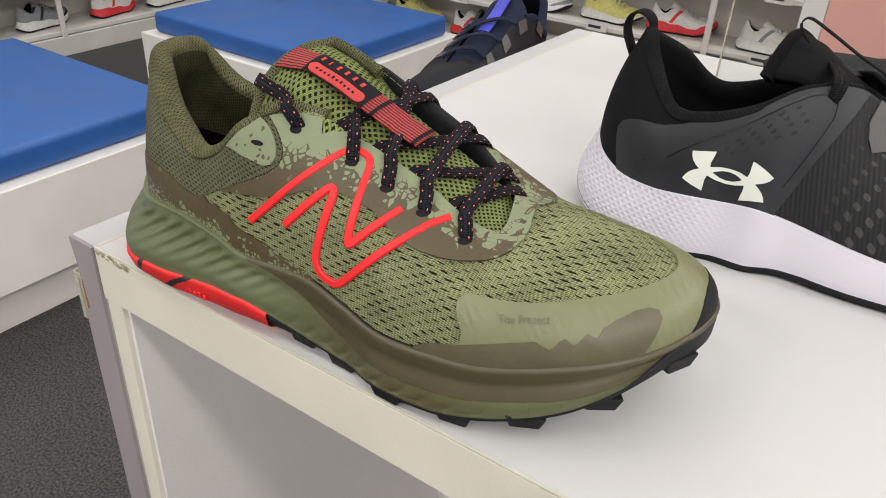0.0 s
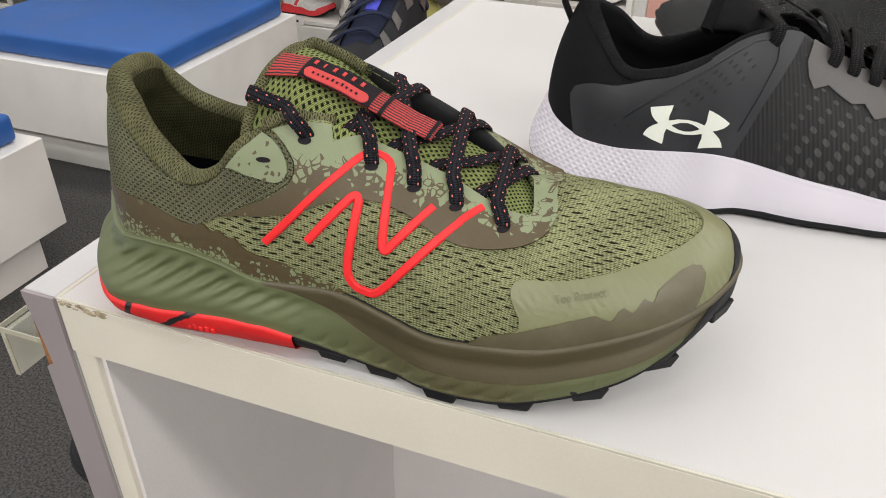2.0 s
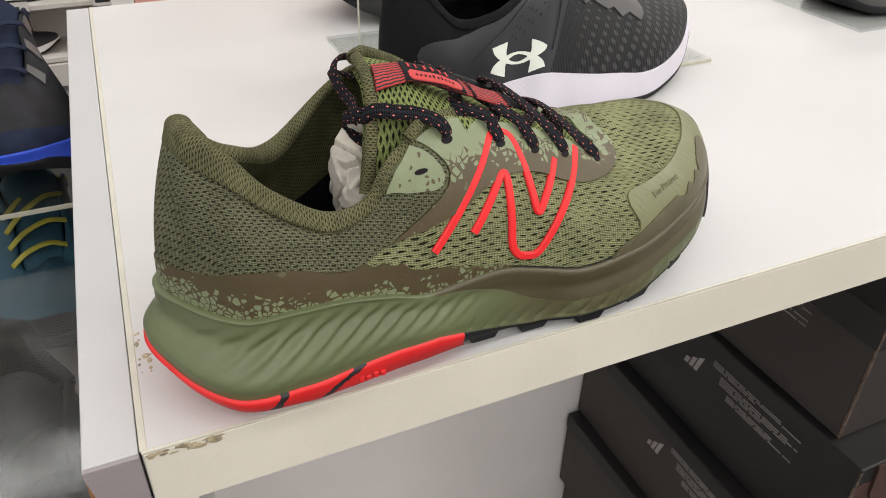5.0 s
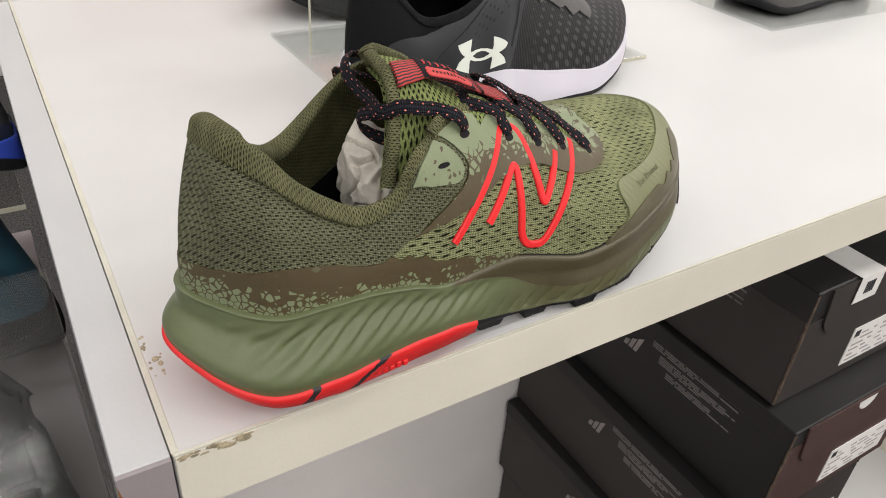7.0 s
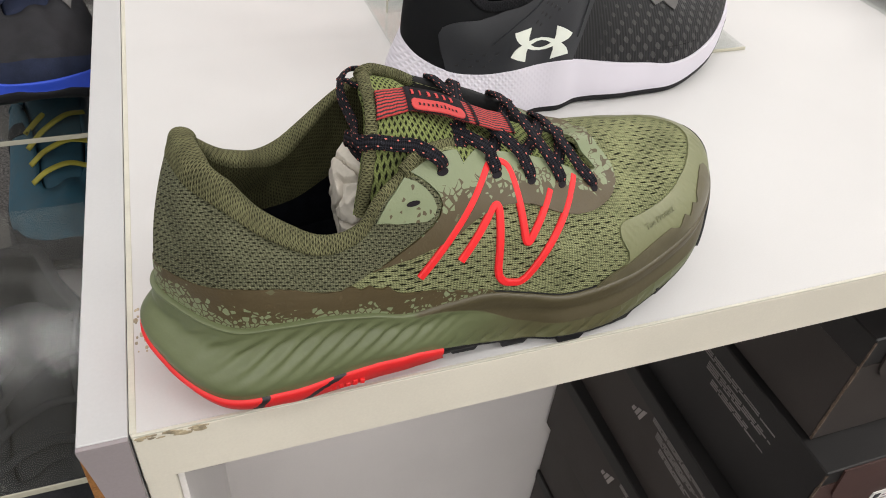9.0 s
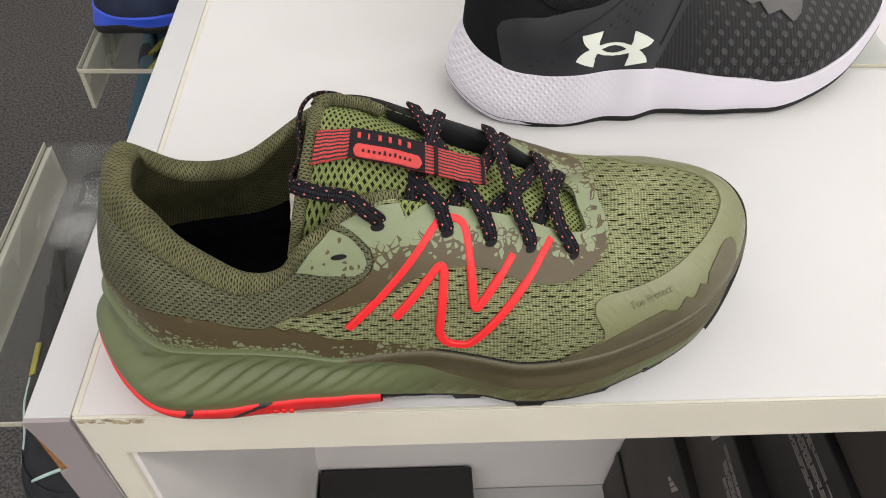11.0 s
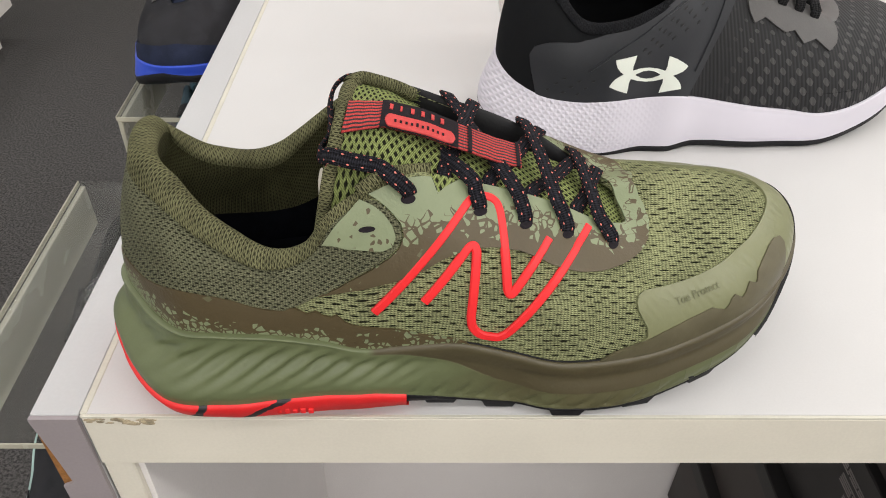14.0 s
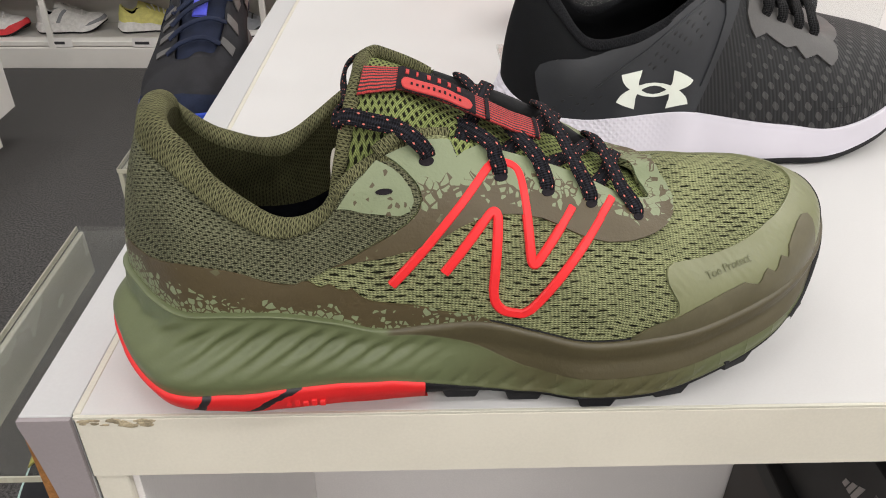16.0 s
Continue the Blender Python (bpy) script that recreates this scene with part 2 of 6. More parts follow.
M_EDGELINE = plain("yellowed_edge_line", (0.56, 0.54, 0.46), 0.4, 0.06, 40, 700, 0.05)
M_GREY = plain("grey_laminate", (0.49, 0.49, 0.496), 0.35, 0.03, 8, 600, 0.04)
M_GREYSIDE = plain("mauve_grey_edge", (0.30, 0.265, 0.275), 0.4, 0.05, 10, 700, 0.05)
M_CHIP = plain("raw_board", (0.30, 0.14, 0.05), 0.8, 0.3, 120, 900, 0.5)
M_PANEL = plain("pale_back_panel", (0.80, 0.765, 0.755), 0.5, 0.05, 4, 600, 0.05)
M_BLUE = plain("blue_vinyl", (0.020, 0.105, 0.37), 0.42, 0.08, 6, 900, 0.15)
M_WALL = plain("shop_wall", (0.66, 0.65, 0.63), 0.7, 0.04, 2, 300, 0.1)
M_CEIL = plain("ceiling_tiles", (0.78, 0.78, 0.77), 0.8, 0.04, 2, 200, 0.1)


def midsole_green():
    """Foam: green at the heel and below, a brown painted band along the forefoot (its own u: length, v: share of the height from the lip)."""
    m = Nodes("midsole_foam", 0.42)
    x, v, _ = m.axes("UV")
    line = m.math("ADD", m.step(x, 0.122, 0.190, 0.02, 0.60), m.step(x, 0.255, 0.300, 0.0, 0.16))
    above = m.step(m.math("SUBTRACT", m.math("ADD", v, m.math("MULTIPLY", m.noise(90.0, 2), 0.03)), line), 0.004, 0.028, 1.0, 0.0)
    band = m.math("MULTIPLY", above, m.step(x, 0.121, 0.126))
    green = m.mix(m.noise(50.0, 4), (0.104, 0.124, 0.058), (0.126, 0.148, 0.070))
    olive = m.mix(m.step(m.noise(30.0, 3), 0.42, 0.60), (0.092, 0.086, 0.040), (0.108, 0.116, 0.054))
    green = m.mix(m.step(x, 0.135, 0.190), green, olive)
    green = m.mix(m.step(x, 0.222, 0.262), green, (0.110, 0.124, 0.059))
    brown = m.mix(m.noise(50.0, 4), (0.066, 0.054, 0.027), (0.080, 0.067, 0.034))
    m.colour(m.mix(band, green, brown))
    dent = m.math("MULTIPLY", m.math("POWER", m.math("ABSOLUTE", m.math("SINE", m.math("MULTIPLY", x, 285.0))), 0.5), m.math("MULTIPLY", m.math("SUBTRACT", 1.0, band), m.step(x, 0.165, 0.20)))
    m.bump(m.math("ADD", m.math("ADD", m.math("MULTIPLY", band, 0.8), m.math("MULTIPLY", dent, 1.8)), m.math("MULTIPLY", m.noise(500.0, 3), 0.5)), 0.35, 0.0006)
    return m.mat


M_MIDSOLE = midsole_green()


def carpet():
    m = Nodes("carpet", 0.95)
    a, b = m.noise(180.0, 3, 0.75), m.noise(1100.0, 2)
    m.colour(m.mix(m.step(m.math("ADD", m.math("MULTIPLY", a, 0.6), m.math("MULTIPLY", b, 0.4)), 0.40, 0.60), (0.014, 0.0135, 0.014), (0.118, 0.113, 0.110)))
    m.bump(b, 0.7, 0.004)
    return m.mat


M_CARPET = carpet()


def lace_cloth(name, body, fleck, share):
    """Braided lace with flecks, along the mesh's length and girth."""
    m = Nodes(name, 0.8)
    u, v, _ = m.axes("UV")
    a = m.math("MULTIPLY", m.math("SINE", m.math("ADD", m.math("MULTIPLY", u, 3400.0), m.math("MULTIPLY", v, 50.0))), m.math("SINE", m.math("SUBTRACT", m.math("MULTIPLY", u, 3400.0), m.math("MULTIPLY", v, 50.0))))
    d = lens_holes(m, u, v, 0.0050, 0.125, 0.11, 0.20)
    m.put(m.bsdf, Specular_IOR_Level=0.15)
    dot = m.math("MULTIPLY", m.math("SUBTRACT", 1.0, m.step(d, 0.8, 1.05)), share)
    m.colour(m.mix(dot, m.mix(m.step(a, -0.6, 0.6), tuple(c * 0.4 for c in body), tuple(c * 1.6 for c in body)), fleck))
    m.bump(m.math("ADD", a, dot), 0.8, 0.0005)
    return m.mat


M_LACE = lace_cloth("black_lace", (0.014, 0.014, 0.019), (0.85, 0.25, 0.20), 1.0)
M_LACE_PLAIN = lace_cloth("plain_black_lace", (0.012, 0.012, 0.013), (0.02, 0.02, 0.02), 0.0)


def glassy(name, tint, gloss=0.04, milk=0.0, scuffs=0.0):
    """Thin clear sheet: lets light through with a faint tint, and mirrors at grazing angles."""
    m = Nodes(name, gloss)
    t, g = m.tree.nodes.new("ShaderNodeBsdfTransparent"), m.tree.nodes.new("ShaderNodeBsdfGlossy")
    f, mix, out = m.tree.nodes.new("ShaderNodeLayerWeight"), m.tree.nodes.new("ShaderNodeMixShader"), m.tree.nodes["Material Output"]
    m.put(t, Color=tint)
    m.set(g.inputs["Roughness"], m.step(m.noise(25.0, 4), 0.4, 0.8, gloss, gloss + 0.2))
    m.put(f, Blend=0.5)
    body = t.outputs[0]
    if milk:
        d, cloud = m.tree.nodes.new("ShaderNodeBsdfDiffuse"), m.tree.nodes.new("ShaderNodeMixShader")
        m.put(d, Color=(0.72, 0.70, 0.60))
        scuff = m.step(m.noise(110.0, 6, 0.75), 0.60, 0.78, 0.0, scuffs)
        m.set(cloud.inputs[0], m.math("ADD", milk, scuff))
        m.tree.links.new(body, cloud.inputs[1])
        m.tree.links.new(d.outputs[0], cloud.inputs[2])
        body = cloud.outputs[0]
    m.set(mix.inputs[0], m.math("ADD", 0.002, m.math("MULTIPLY", m.math("POWER", f.outputs["Facing"], 3.5), 0.80)))
    m.tree.links.new(body, mix.inputs[1])
    m.tree.links.new(g.outputs[0], mix.inputs[2])
    m.tree.links.new(mix.outputs[0], out.inputs["Surface"])
    return m.mat


M_ACRYL = glassy("clear_acrylic", (0.955, 0.965, 0.96), 0.08, 0.012, 0.16)
# The lip's strong milk paints in the bright reflection on clear acrylic.
M_ACRYL_LIP = glassy("whitened_acrylic", (0.95, 0.95, 0.95), 0.2, 0.55)
M_ACRYL_EDGE = glassy("acrylic_edge", (0.80, 0.78, 0.66), 0.2, 0.5)

# ---- building tools ----


def mesh_of(name, verts, faces, material, uv=None, smooth=True):
    me = bpy.data.meshes.new(name)
    me.from_pydata([tuple(v) for v in verts], [], faces)
    me.materials.append(material)
    if smooth:
        me.polygons.foreach_set("use_smooth", [True] * len(me.polygons))
    if uv is not None:
        layer = me.uv_layers.new(name="UVMap")
        loops = np.zeros(len(me.loops), dtype=np.int32)
        me.loops.foreach_get("vertex_index", loops)
        layer.data.foreach_set("uv", np.asarray(uv, dtype=np.float32)[loops].ravel())
    me.update()
    return me


def solid(name, verts, faces, material, parent=None, label="", uv=None, smooth=True):
    """One mesh object, under a thing or part if a parent is given."""
    ob = new(name, mesh_of(name, verts, faces, material, uv, smooth))
    ob.parent = parent
    return tagged(ob, label)


def part(name, bm, material, parent=None, label="", smooth=False):
    """A bmesh as one mesh object."""
    me = bpy.data.meshes.new(name)
    bm.normal_update()
    bm.to_mesh(me)
    bm.free()
    me.materials.append(material)
    if smooth:
        me.polygons.foreach_set("use_smooth", [True] * len(me.polygons))
    ob = new(name, me)
    ob.parent = parent
    return tagged(ob, label)


def thing(name, label, category, m=None, group="", kind=""):
    ob = tagged(new(name), label, category, group, kind)
    if m is not None:
        ob.matrix_world = m
    return ob


def box(x0, x1, y0, y1, z0, z1, bevel=0.0, bm=None, segments=1):
    bm = bm or bmesh.new()
    made = bmesh.ops.create_cube(bm, size=1.0, matrix=Matrix.LocRotScale(((x0 + x1) / 2, (y0 + y1) / 2, (z0 + z1) / 2), None, (x1 - x0, y1 - y0, z1 - z0)))
    if bevel:
        edges = list({e for v in made["verts"] for e in v.link_edges})
        bmesh.ops.bevel(bm, geom=edges, offset=bevel, segments=segments, profile=0.5, affect="EDGES")
    return bm


def grid(points, closed_u=False, closed_v=False):
    """Verts, faces of a sheet of points [n, m, 3]."""
    n, k = points.shape[:2]
    faces = []
    for i in range(n if closed_u else n - 1):
        a, b = i * k, ((i + 1) % n) * k
        for j in range(k if closed_v else k - 1):
            c = (j + 1) % k
            faces.append((a + j, b + j, b + c, a + c))
    return points.reshape(-1, 3), faces


def smooth_line(points, n, closed=False):
    """n points on a smooth line through the points, evenly spaced."""
    p = np.array(points, float)
    if not closed:
        p = np.vstack([2 * p[0] - p[1], p, 2 * p[-1] - p[-2]])
        dense = ring(p, np.linspace(1, len(p) - 2, 40 * len(p)).clip(1, len(p) - 2 - 1e-6))
    else:
        dense = ring(p, np.linspace(0, len(p), 40 * len(p)))
    d = np.concatenate([[0], np.cumsum(np.linalg.norm(np.diff(dense, axis=0), axis=1))])
    at = np.linspace(0, d[-1], n)
    return np.stack([np.interp(at, d, dense[:, i]) for i in range(p.shape[1])], 1), d[-1]


def strap(points, width, thick, up, n=48, around=10, ends=True):
    """A flat braided band along a smooth line. up: one direction, or one for each point. Gives verts, faces, uv."""
    line, length = smooth_line(points, n)
    ups = np.array(up, float)
    if ups.ndim == 1:
        ups = np.tile(ups, (n, 1))
    else:
        ups, _ = (lambda q: (np.stack([np.interp(np.linspace(0, 1, n), np.linspace(0, 1, len(q)), q[:, i]) for i in range(3)], 1), 0))(ups)
    tan = np.gradient(line, axis=0)
    tan /= np.linalg.norm(tan, axis=1, keepdims=True)
    side = np.cross(tan, ups)
    side /= np.linalg.norm(side, axis=1, keepdims=True)
    nor = np.cross(side, tan)
    a = np.linspace(0, 2 * np.pi, around, endpoint=False)
    ca, sa = np.sign(np.cos(a)) * np.abs(np.cos(a)) ** 0.6, np.sign(np.sin(a)) * np.abs(np.sin(a)) ** 0.6
    pts = line[:, None] + side[:, None] * (ca * width / 2)[None, :, None] + nor[:, None] * (sa * thick / 2)[None, :, None]
    verts, faces = grid(pts, False, True)
    uv = np.stack(np.broadcast_arrays(np.linspace(0, length, n)[:, None], (a / (2 * np.pi))[None]), -1).reshape(-1, 2)
    if ends:
        faces += [tuple(range(around))[::-1], tuple((n - 1) * around + i for i in range(around))]
    return verts, faces, uv


def writing(name, text, size, material, m, parent=None, depth=0.0003, label="", thin=0.0):
    """Raised letters in the built-in font, as a mesh."""
    cu = bpy.data.curves.new(name, "FONT")
    cu.body, cu.size, cu.extrude, cu.align_x, cu.align_y = text, size, depth, "CENTER", "CENTER"
    cu.offset = -thin
    tmp = bpy.data.objects.new(name, cu)
    scene.collection.objects.link(tmp)
    me = bpy.data.meshes.new_from_object(tmp.evaluated_get(bpy.context.evaluated_depsgraph_get()))
    bpy.data.objects.remove(tmp)
    me.name = name
    me.materials.clear()
    me.materials.append(material)
    ob = new(name, me)
    ob.parent = parent
    ob.matrix_basis = m
    return tagged(ob, label)


# ---- shoe surface: a ring of ribs from the sole line (foot) up to the top line ----
RUNNER_FOOT = [
    (.0221, .0433, .0478), (.0310, .0248, .0451), (.0479, .0097, .0435), (.0658, .0048, .0461), (.0853, .0036, .0465), (.1042, .0036, .0433),
    (.1200, .0033, .0391), (.1380, .0048, .0396), (.1581, .0051, .0404), (.1788, .0048, .0349), (.1980, .0035, .0307), (.2204, .0053, .0311),
    (.2448, .0119, .0319), (.2758, .0235, .0407), (.2972, .0433, .0458), (.3079, .0677, .0510), (.3030, .0885, .0510), (.2809, .1090, .0455),
    (.2444, .1125, .0347), (.2061, .1112, .0338), (.1592, .0975, .0381), (.1196, .0876, .0427), (.0847, .0814, .0431), (.0456, .0706, .0426)]
RUNNER_TOP = [
    (.0373, .0588, .1058), (.0394, .0307, .1095), (.0511, .0211, .1009), (.0650, .0160, .0870), (.0840, .0120, .0770), (.1010, .0110, .0830),
    (.1131, .0176, .0972), (.1382, .0296, .1045), (.1570, .0350, .0979), (.1761, .0379, .0912), (.1951, .0400, .0832), (.2124, .0408, .0742),
    (.2245, .0441, .0703), (.2255, .0510, .0705), (.2240, .0570, .0720), (.2222, .0629, .0756), (.2191, .0684, .0752), (.2153, .0750, .0727),
    (.2071, .0800, .0774), (.1868, .0834, .0895), (.1565, .0825, .1024), (.1190, .0880, .1070), (.0790, .0851, .0775), (.0564, .0705, .0856)]
RUNNER_BEND = [32, 30, 28, 25, 28, 30, 40, 55, 60, 63, 65, 68, 66, 69, 74, 82, 75, 64, 58, 59, 60, 45, 30, 25]


def ring(rows, s):
    """Smooth closed curve through the rows, at the places s (in rows)."""
    p, s = np.array(rows, float), np.asarray(s, float)
    k = len(p)
    i = np.floor(s).astype(int)
    f = (s - i)[..., None] if p.ndim > 1 else s - i
    a, b, c, d = p[(i - 1) % k], p[i % k], p[(i + 1) % k], p[(i + 2) % k]
    return b + 0.5 * f * (c - a + f * (2 * a - 5 * b + 4 * c - d + f * (3 * (b - c) + d - a)))


class Skin:
    def __init__(self, foot, top, bend):
        self.foot, self.top, self.bend = foot, top, bend

    def at(self, s, v):
        s, v = np.broadcast_arrays(np.asarray(s, float), np.asarray(v, float))
        f, t, b = ring(self.foot, s), ring(self.top, s), np.radians(ring(self.bend, s))
        a = b * v
        g = ((np.cos(a) - np.cos(b)) / (1 - np.cos(b)))[..., None]
        h = (np.sin(a) / np.sin(b))[..., None]
        boxy = np.clip((np.degrees(b)[..., None] - 66) / 7, 0, 1)
        g = np.sign(g) * np.abs(g) ** (1 - 0.16 * boxy)
        h = np.sign(h) * np.abs(h) ** (1 - 0.20 * boxy)
        out = t + (f - t) * g
        out[..., 2:] = f[..., 2:] + (t[..., 2:] - f[..., 2:]) * h
        return out

    def normal(self, s, v):
        e = 0.004
        n = np.cross(self.at(s + e, v) - self.at(s - e, v), self.at(s, v + e) - self.at(s, v - e))
        return n / np.linalg.norm(n, axis=-1, keepdims=True)

    def find(self, points, s, v):
        """The s, v of the places on the skin nearest to the points, from a first guess."""
        s, v = np.array(s, float), np.array(v, float)
        for _ in range(12):
            p, e = self.at(s, v), 0.004
            ds, dv = (self.at(s + e, v) - self.at(s - e, v)) / (2 * e), (self.at(s, v + e) - self.at(s, v - e)) / (2 * e)
            off = points - p
            a, b, c = (ds * ds).sum(-1), (ds * dv).sum(-1), (dv * dv).sum(-1)
            f, g = (off * ds).sum(-1), (off * dv).sum(-1)
            k = a * c - b * b + 1e-16
            s, v = s + np.clip((f * c - g * b) / k, -0.3, 0.3), v + np.clip((g * a - f * b) / k, -0.1, 0.1)
        return s, v


def cut_panel(name, skin, outline, lift, material, parent, label="", step_s=0.2, step_v=0.05, thick=0.0005):
    """A thin panel cut to an outline in the skin's own s, v and laid on it."""
    pts = []
    for (s0, v0), (s1, v1) in zip(outline, outline[1:] + outline[:1]):
        n = max(1, int(math.ceil(max(abs(s1 - s0) / step_s, abs(v1 - v0) / step_v))))
        pts += [(s0 + (s1 - s0) * i / n, v0 + (v1 - v0) * i / n) for i in range(n)]
    rim = len(pts)
    ss, vs = [p[0] for p in pts], [p[1] for p in pts]
    inner = [(s, v) for s in np.arange(min(ss), max(ss), step_s) for v in np.arange(min(vs), max(vs), step_v)]
    flat = [Vector((s * 20, v * 50)) for s, v in pts + inner]
    got = delaunay_2d_cdt(flat, [], [list(range(rim))], 1, 1e-5)
    s, v = np.array([p.x / 20 for p in got[0]]), np.array([p.y / 50 for p in got[0]])
    base, nor = skin.at(s, v), skin.normal(s, v)
    faces = [tuple(f) for f in got[2]]
    used = {}
    for f in faces:
        for a, b in zip(f, f[1:] + f[:1]):
            used[(a, b)] = used.get((a, b), 0) + 1
    open_edges = [e for e in used if (e[1], e[0]) not in used]
    top = base + nor * (lift + thick)
    low = base + nor * (lift - 0.0006)
    n = len(top)
    a, b, c = (Vector(top[i]) for i in faces[0])
    if (b - a).cross(c - a).dot(Vector(nor[faces[0][0]])) < 0:
        faces = [f[::-1] for f in faces]
        open_edges = [(q, p) for p, q in open_edges]
    rim_index = {}
    verts, k = list(top), list(range(n))
    for p, q in open_edges:
        for i in (p, q):
            if i not in rim_index:
                rim_index[i] = len(verts)
                verts += [top[i], low[i]]
                k += [i, i]
    faces += [(rim_index[q], rim_index[p], rim_index[p] + 1, rim_index[q] + 1) for p, q in open_edges]
    along = np.linspace(-6, 26, 321)
    mid_line = skin.at(along, np.full(321, 0.75))
    length = np.concatenate([[0], np.cumsum(np.linalg.norm(np.diff(mid_line, axis=0), axis=1))])
    u = np.interp(s, along, length - length[60])
    return solid(name, verts, faces, material, parent, label, np.stack([u[k], v[k] * 0.05], 1))


def raised_stroke(name, skin, path, width, height, material, parent, label=""):
    """A moulded bar along a path of s, v on the skin, with rounded shoulders and square ends."""
    p = np.array(path, float)
    spot = skin.at(p[:, 0], p[:, 1])
    fine, guess = [], []
    for a, b, c, d in zip(spot[:-1], spot[1:], p[:-1], p[1:]):
        k = max(2, int(np.linalg.norm(b - a) / 0.0005))
        fine += [a + (b - a) * i / k for i in range(k)]
        guess += [c + (d - c) * i / k for i in range(k)]
    fine, guess = np.array(fine + [spot[-1]]), np.array(guess + [p[-1]])
    for _ in range(5):
        q = fine.copy()
        q[1:-1] = fine[1:-1] * 0.5 + (fine[:-2] + fine[2:]) * 0.25
        fine = q
    p = np.stack(skin.find(fine, guess[:, 0], guess[:, 1]), 1)
    at, nor = skin.at(p[:, 0], p[:, 1]), skin.normal(p[:, 0], p[:, 1])
    tan = np.gradient(at, axis=0)
    tan /= np.linalg.norm(tan, axis=1, keepdims=True)
    side = np.cross(tan, nor)
    w = width / 2
    shape = [(-w, -0.0008), (-w, height * 0.62), (-w * 0.66, height), (w * 0.66, height), (w, height * 0.62), (w, -0.0008)]
    pts = np.stack([at + side * a + nor * b for a, b in shape], 1)
    verts, faces = grid(pts)
    k, n = len(shape), len(pts)
    faces += [tuple(range(k)), tuple((n - 1) * k + i for i in range(k))[::-1]]
    return solid(name, verts, faces, material, parent, label, None, False)


def upper_sheet(skin, n_s=240, n_v=40, v0=-0.06, v1=1.0):
    s, v = np.meshgrid(np.linspace(0, 24, n_s, endpoint=False), np.linspace(v0, v1, n_v), indexing="ij")
    pts = skin.at(s, v)
    inner = skin.at(s[:, -1:], v[:, -1:]) - skin.normal(s[:, -1:], v[:, -1:]) * 0.0022
    return grid(np.concatenate([pts, inner], 1), True)


def plan_normal(foot, s):
    d = ring(foot, s + 0.02) - ring(foot, s - 0.02)
    n = np.stack([-d[..., 1], d[..., 0], 0 * d[..., 0]], -1)
    n /= np.linalg.norm(n, axis=-1, keepdims=True)
    return -n


def collar_sheet(skin, s0, s1, radius, drop, n_s=120, out_v=0.86):
    """A padded roll over the top line between s0 and s1, going down inside as the lining. Returns roll and lining as (points, uv)."""
    s = np.linspace(s0, s1, n_s)
    top, n = ring(skin.top, s), plan_normal(skin.top, s)
    low_v = out_v + (0.95 - out_v) * np.clip((s - s1 + 3.0) / 2.0, 0, 1)
    start = skin.at(s, low_v)
    lead = skin.normal(s, low_v)
    fade = np.clip(np.minimum((s - s0) / 1.2, (s1 - s) / 3.4), 0.30, 1)[:, None]
    proud = np.clip(0.20 + 0.16 * (s - 0.8), 0.20, 0.52)[:, None]
    rows = [start - lead * 0.0006, start * 0.85 + top * 0.15 + lead * radius * 1.0 * proud * fade, start * 0.35 + top * 0.65 + lead * radius * 1.15 * proud * fade]
    up = np.array([0, 0, 1.0])
    for a in (150, 115, 80, 45, 10, -25):
        c, w = math.cos(math.radians(a)), math.sin(math.radians(a))
        rows.append(top + up * (w * radius * 0.9 * fade) - n * (radius * fade * (0.9 + c)) + n * radius * 0.75 * proud * fade)
    k = 24
    pts = np.stack(rows, 1)
    roll = np.stack([smooth_line(r, k)[0] for r in pts])
    last = roll[:, -1]
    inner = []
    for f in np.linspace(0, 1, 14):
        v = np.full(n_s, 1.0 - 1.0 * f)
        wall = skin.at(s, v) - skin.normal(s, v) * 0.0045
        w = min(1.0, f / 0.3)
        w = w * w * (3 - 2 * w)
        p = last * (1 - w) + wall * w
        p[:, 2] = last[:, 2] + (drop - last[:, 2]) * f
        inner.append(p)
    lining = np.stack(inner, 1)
    length = np.concatenate([[0], np.cumsum(np.linalg.norm(np.diff(top, axis=0), axis=1))])

    def uv(sheet):
        girth = np.concatenate([np.zeros((n_s, 1)), np.cumsum(np.linalg.norm(np.diff(sheet, axis=1), axis=2), 1)], 1)
        return np.stack([np.broadcast_to(length[:, None], girth.shape), girth], -1).reshape(-1, 2)
    return roll, uv(roll), lining, uv(lining)


def sole_rings(foot, bulge, shape, base, n_s=300, n_r=44, flute=None):
    """A sole wall: rings from the lip down; shape: rows of (share of the bulge, extra metres out, share of the height, extra metres up)."""
    s = np.linspace(0, 24, n_s, endpoint=False)
    f, n, b = ring(foot, s), plan_normal(foot, s), ring(bulge, s)[:, None]
    rows = []
    for share, extra, down, lift in shape:
        p = f + n * (b * share + extra)
        z0, z1 = f[:, 2], base(p[:, 0])
        p[:, 2] = z0 + (z1 - z0) * down + lift
        rows.append(p)
    rows = np.stack(rows, 1)
    idx = np.linspace(0, len(shape) - 1 - 1e-6, n_r)
    pad = np.concatenate([rows[:, :1], rows, rows[:, -1:]], 1)
    i = np.floor(idx).astype(int)
    t = (idx - i)[None, :, None]
    a, c, d, e = pad[:, i], pad[:, i + 1], pad[:, i + 2], pad[:, np.minimum(i + 3, pad.shape[1] - 1)]
    pts = c + 0.5 * t * (d - a + t * (2 * a - 5 * c + 4 * d - e + t * (3 * (c - d) + e - a)))
    if flute is not None:
        pts = pts + n[:, None] * flute(pts, s[:, None], (idx / (len(shape) - 1))[None])[..., None]
    return pts


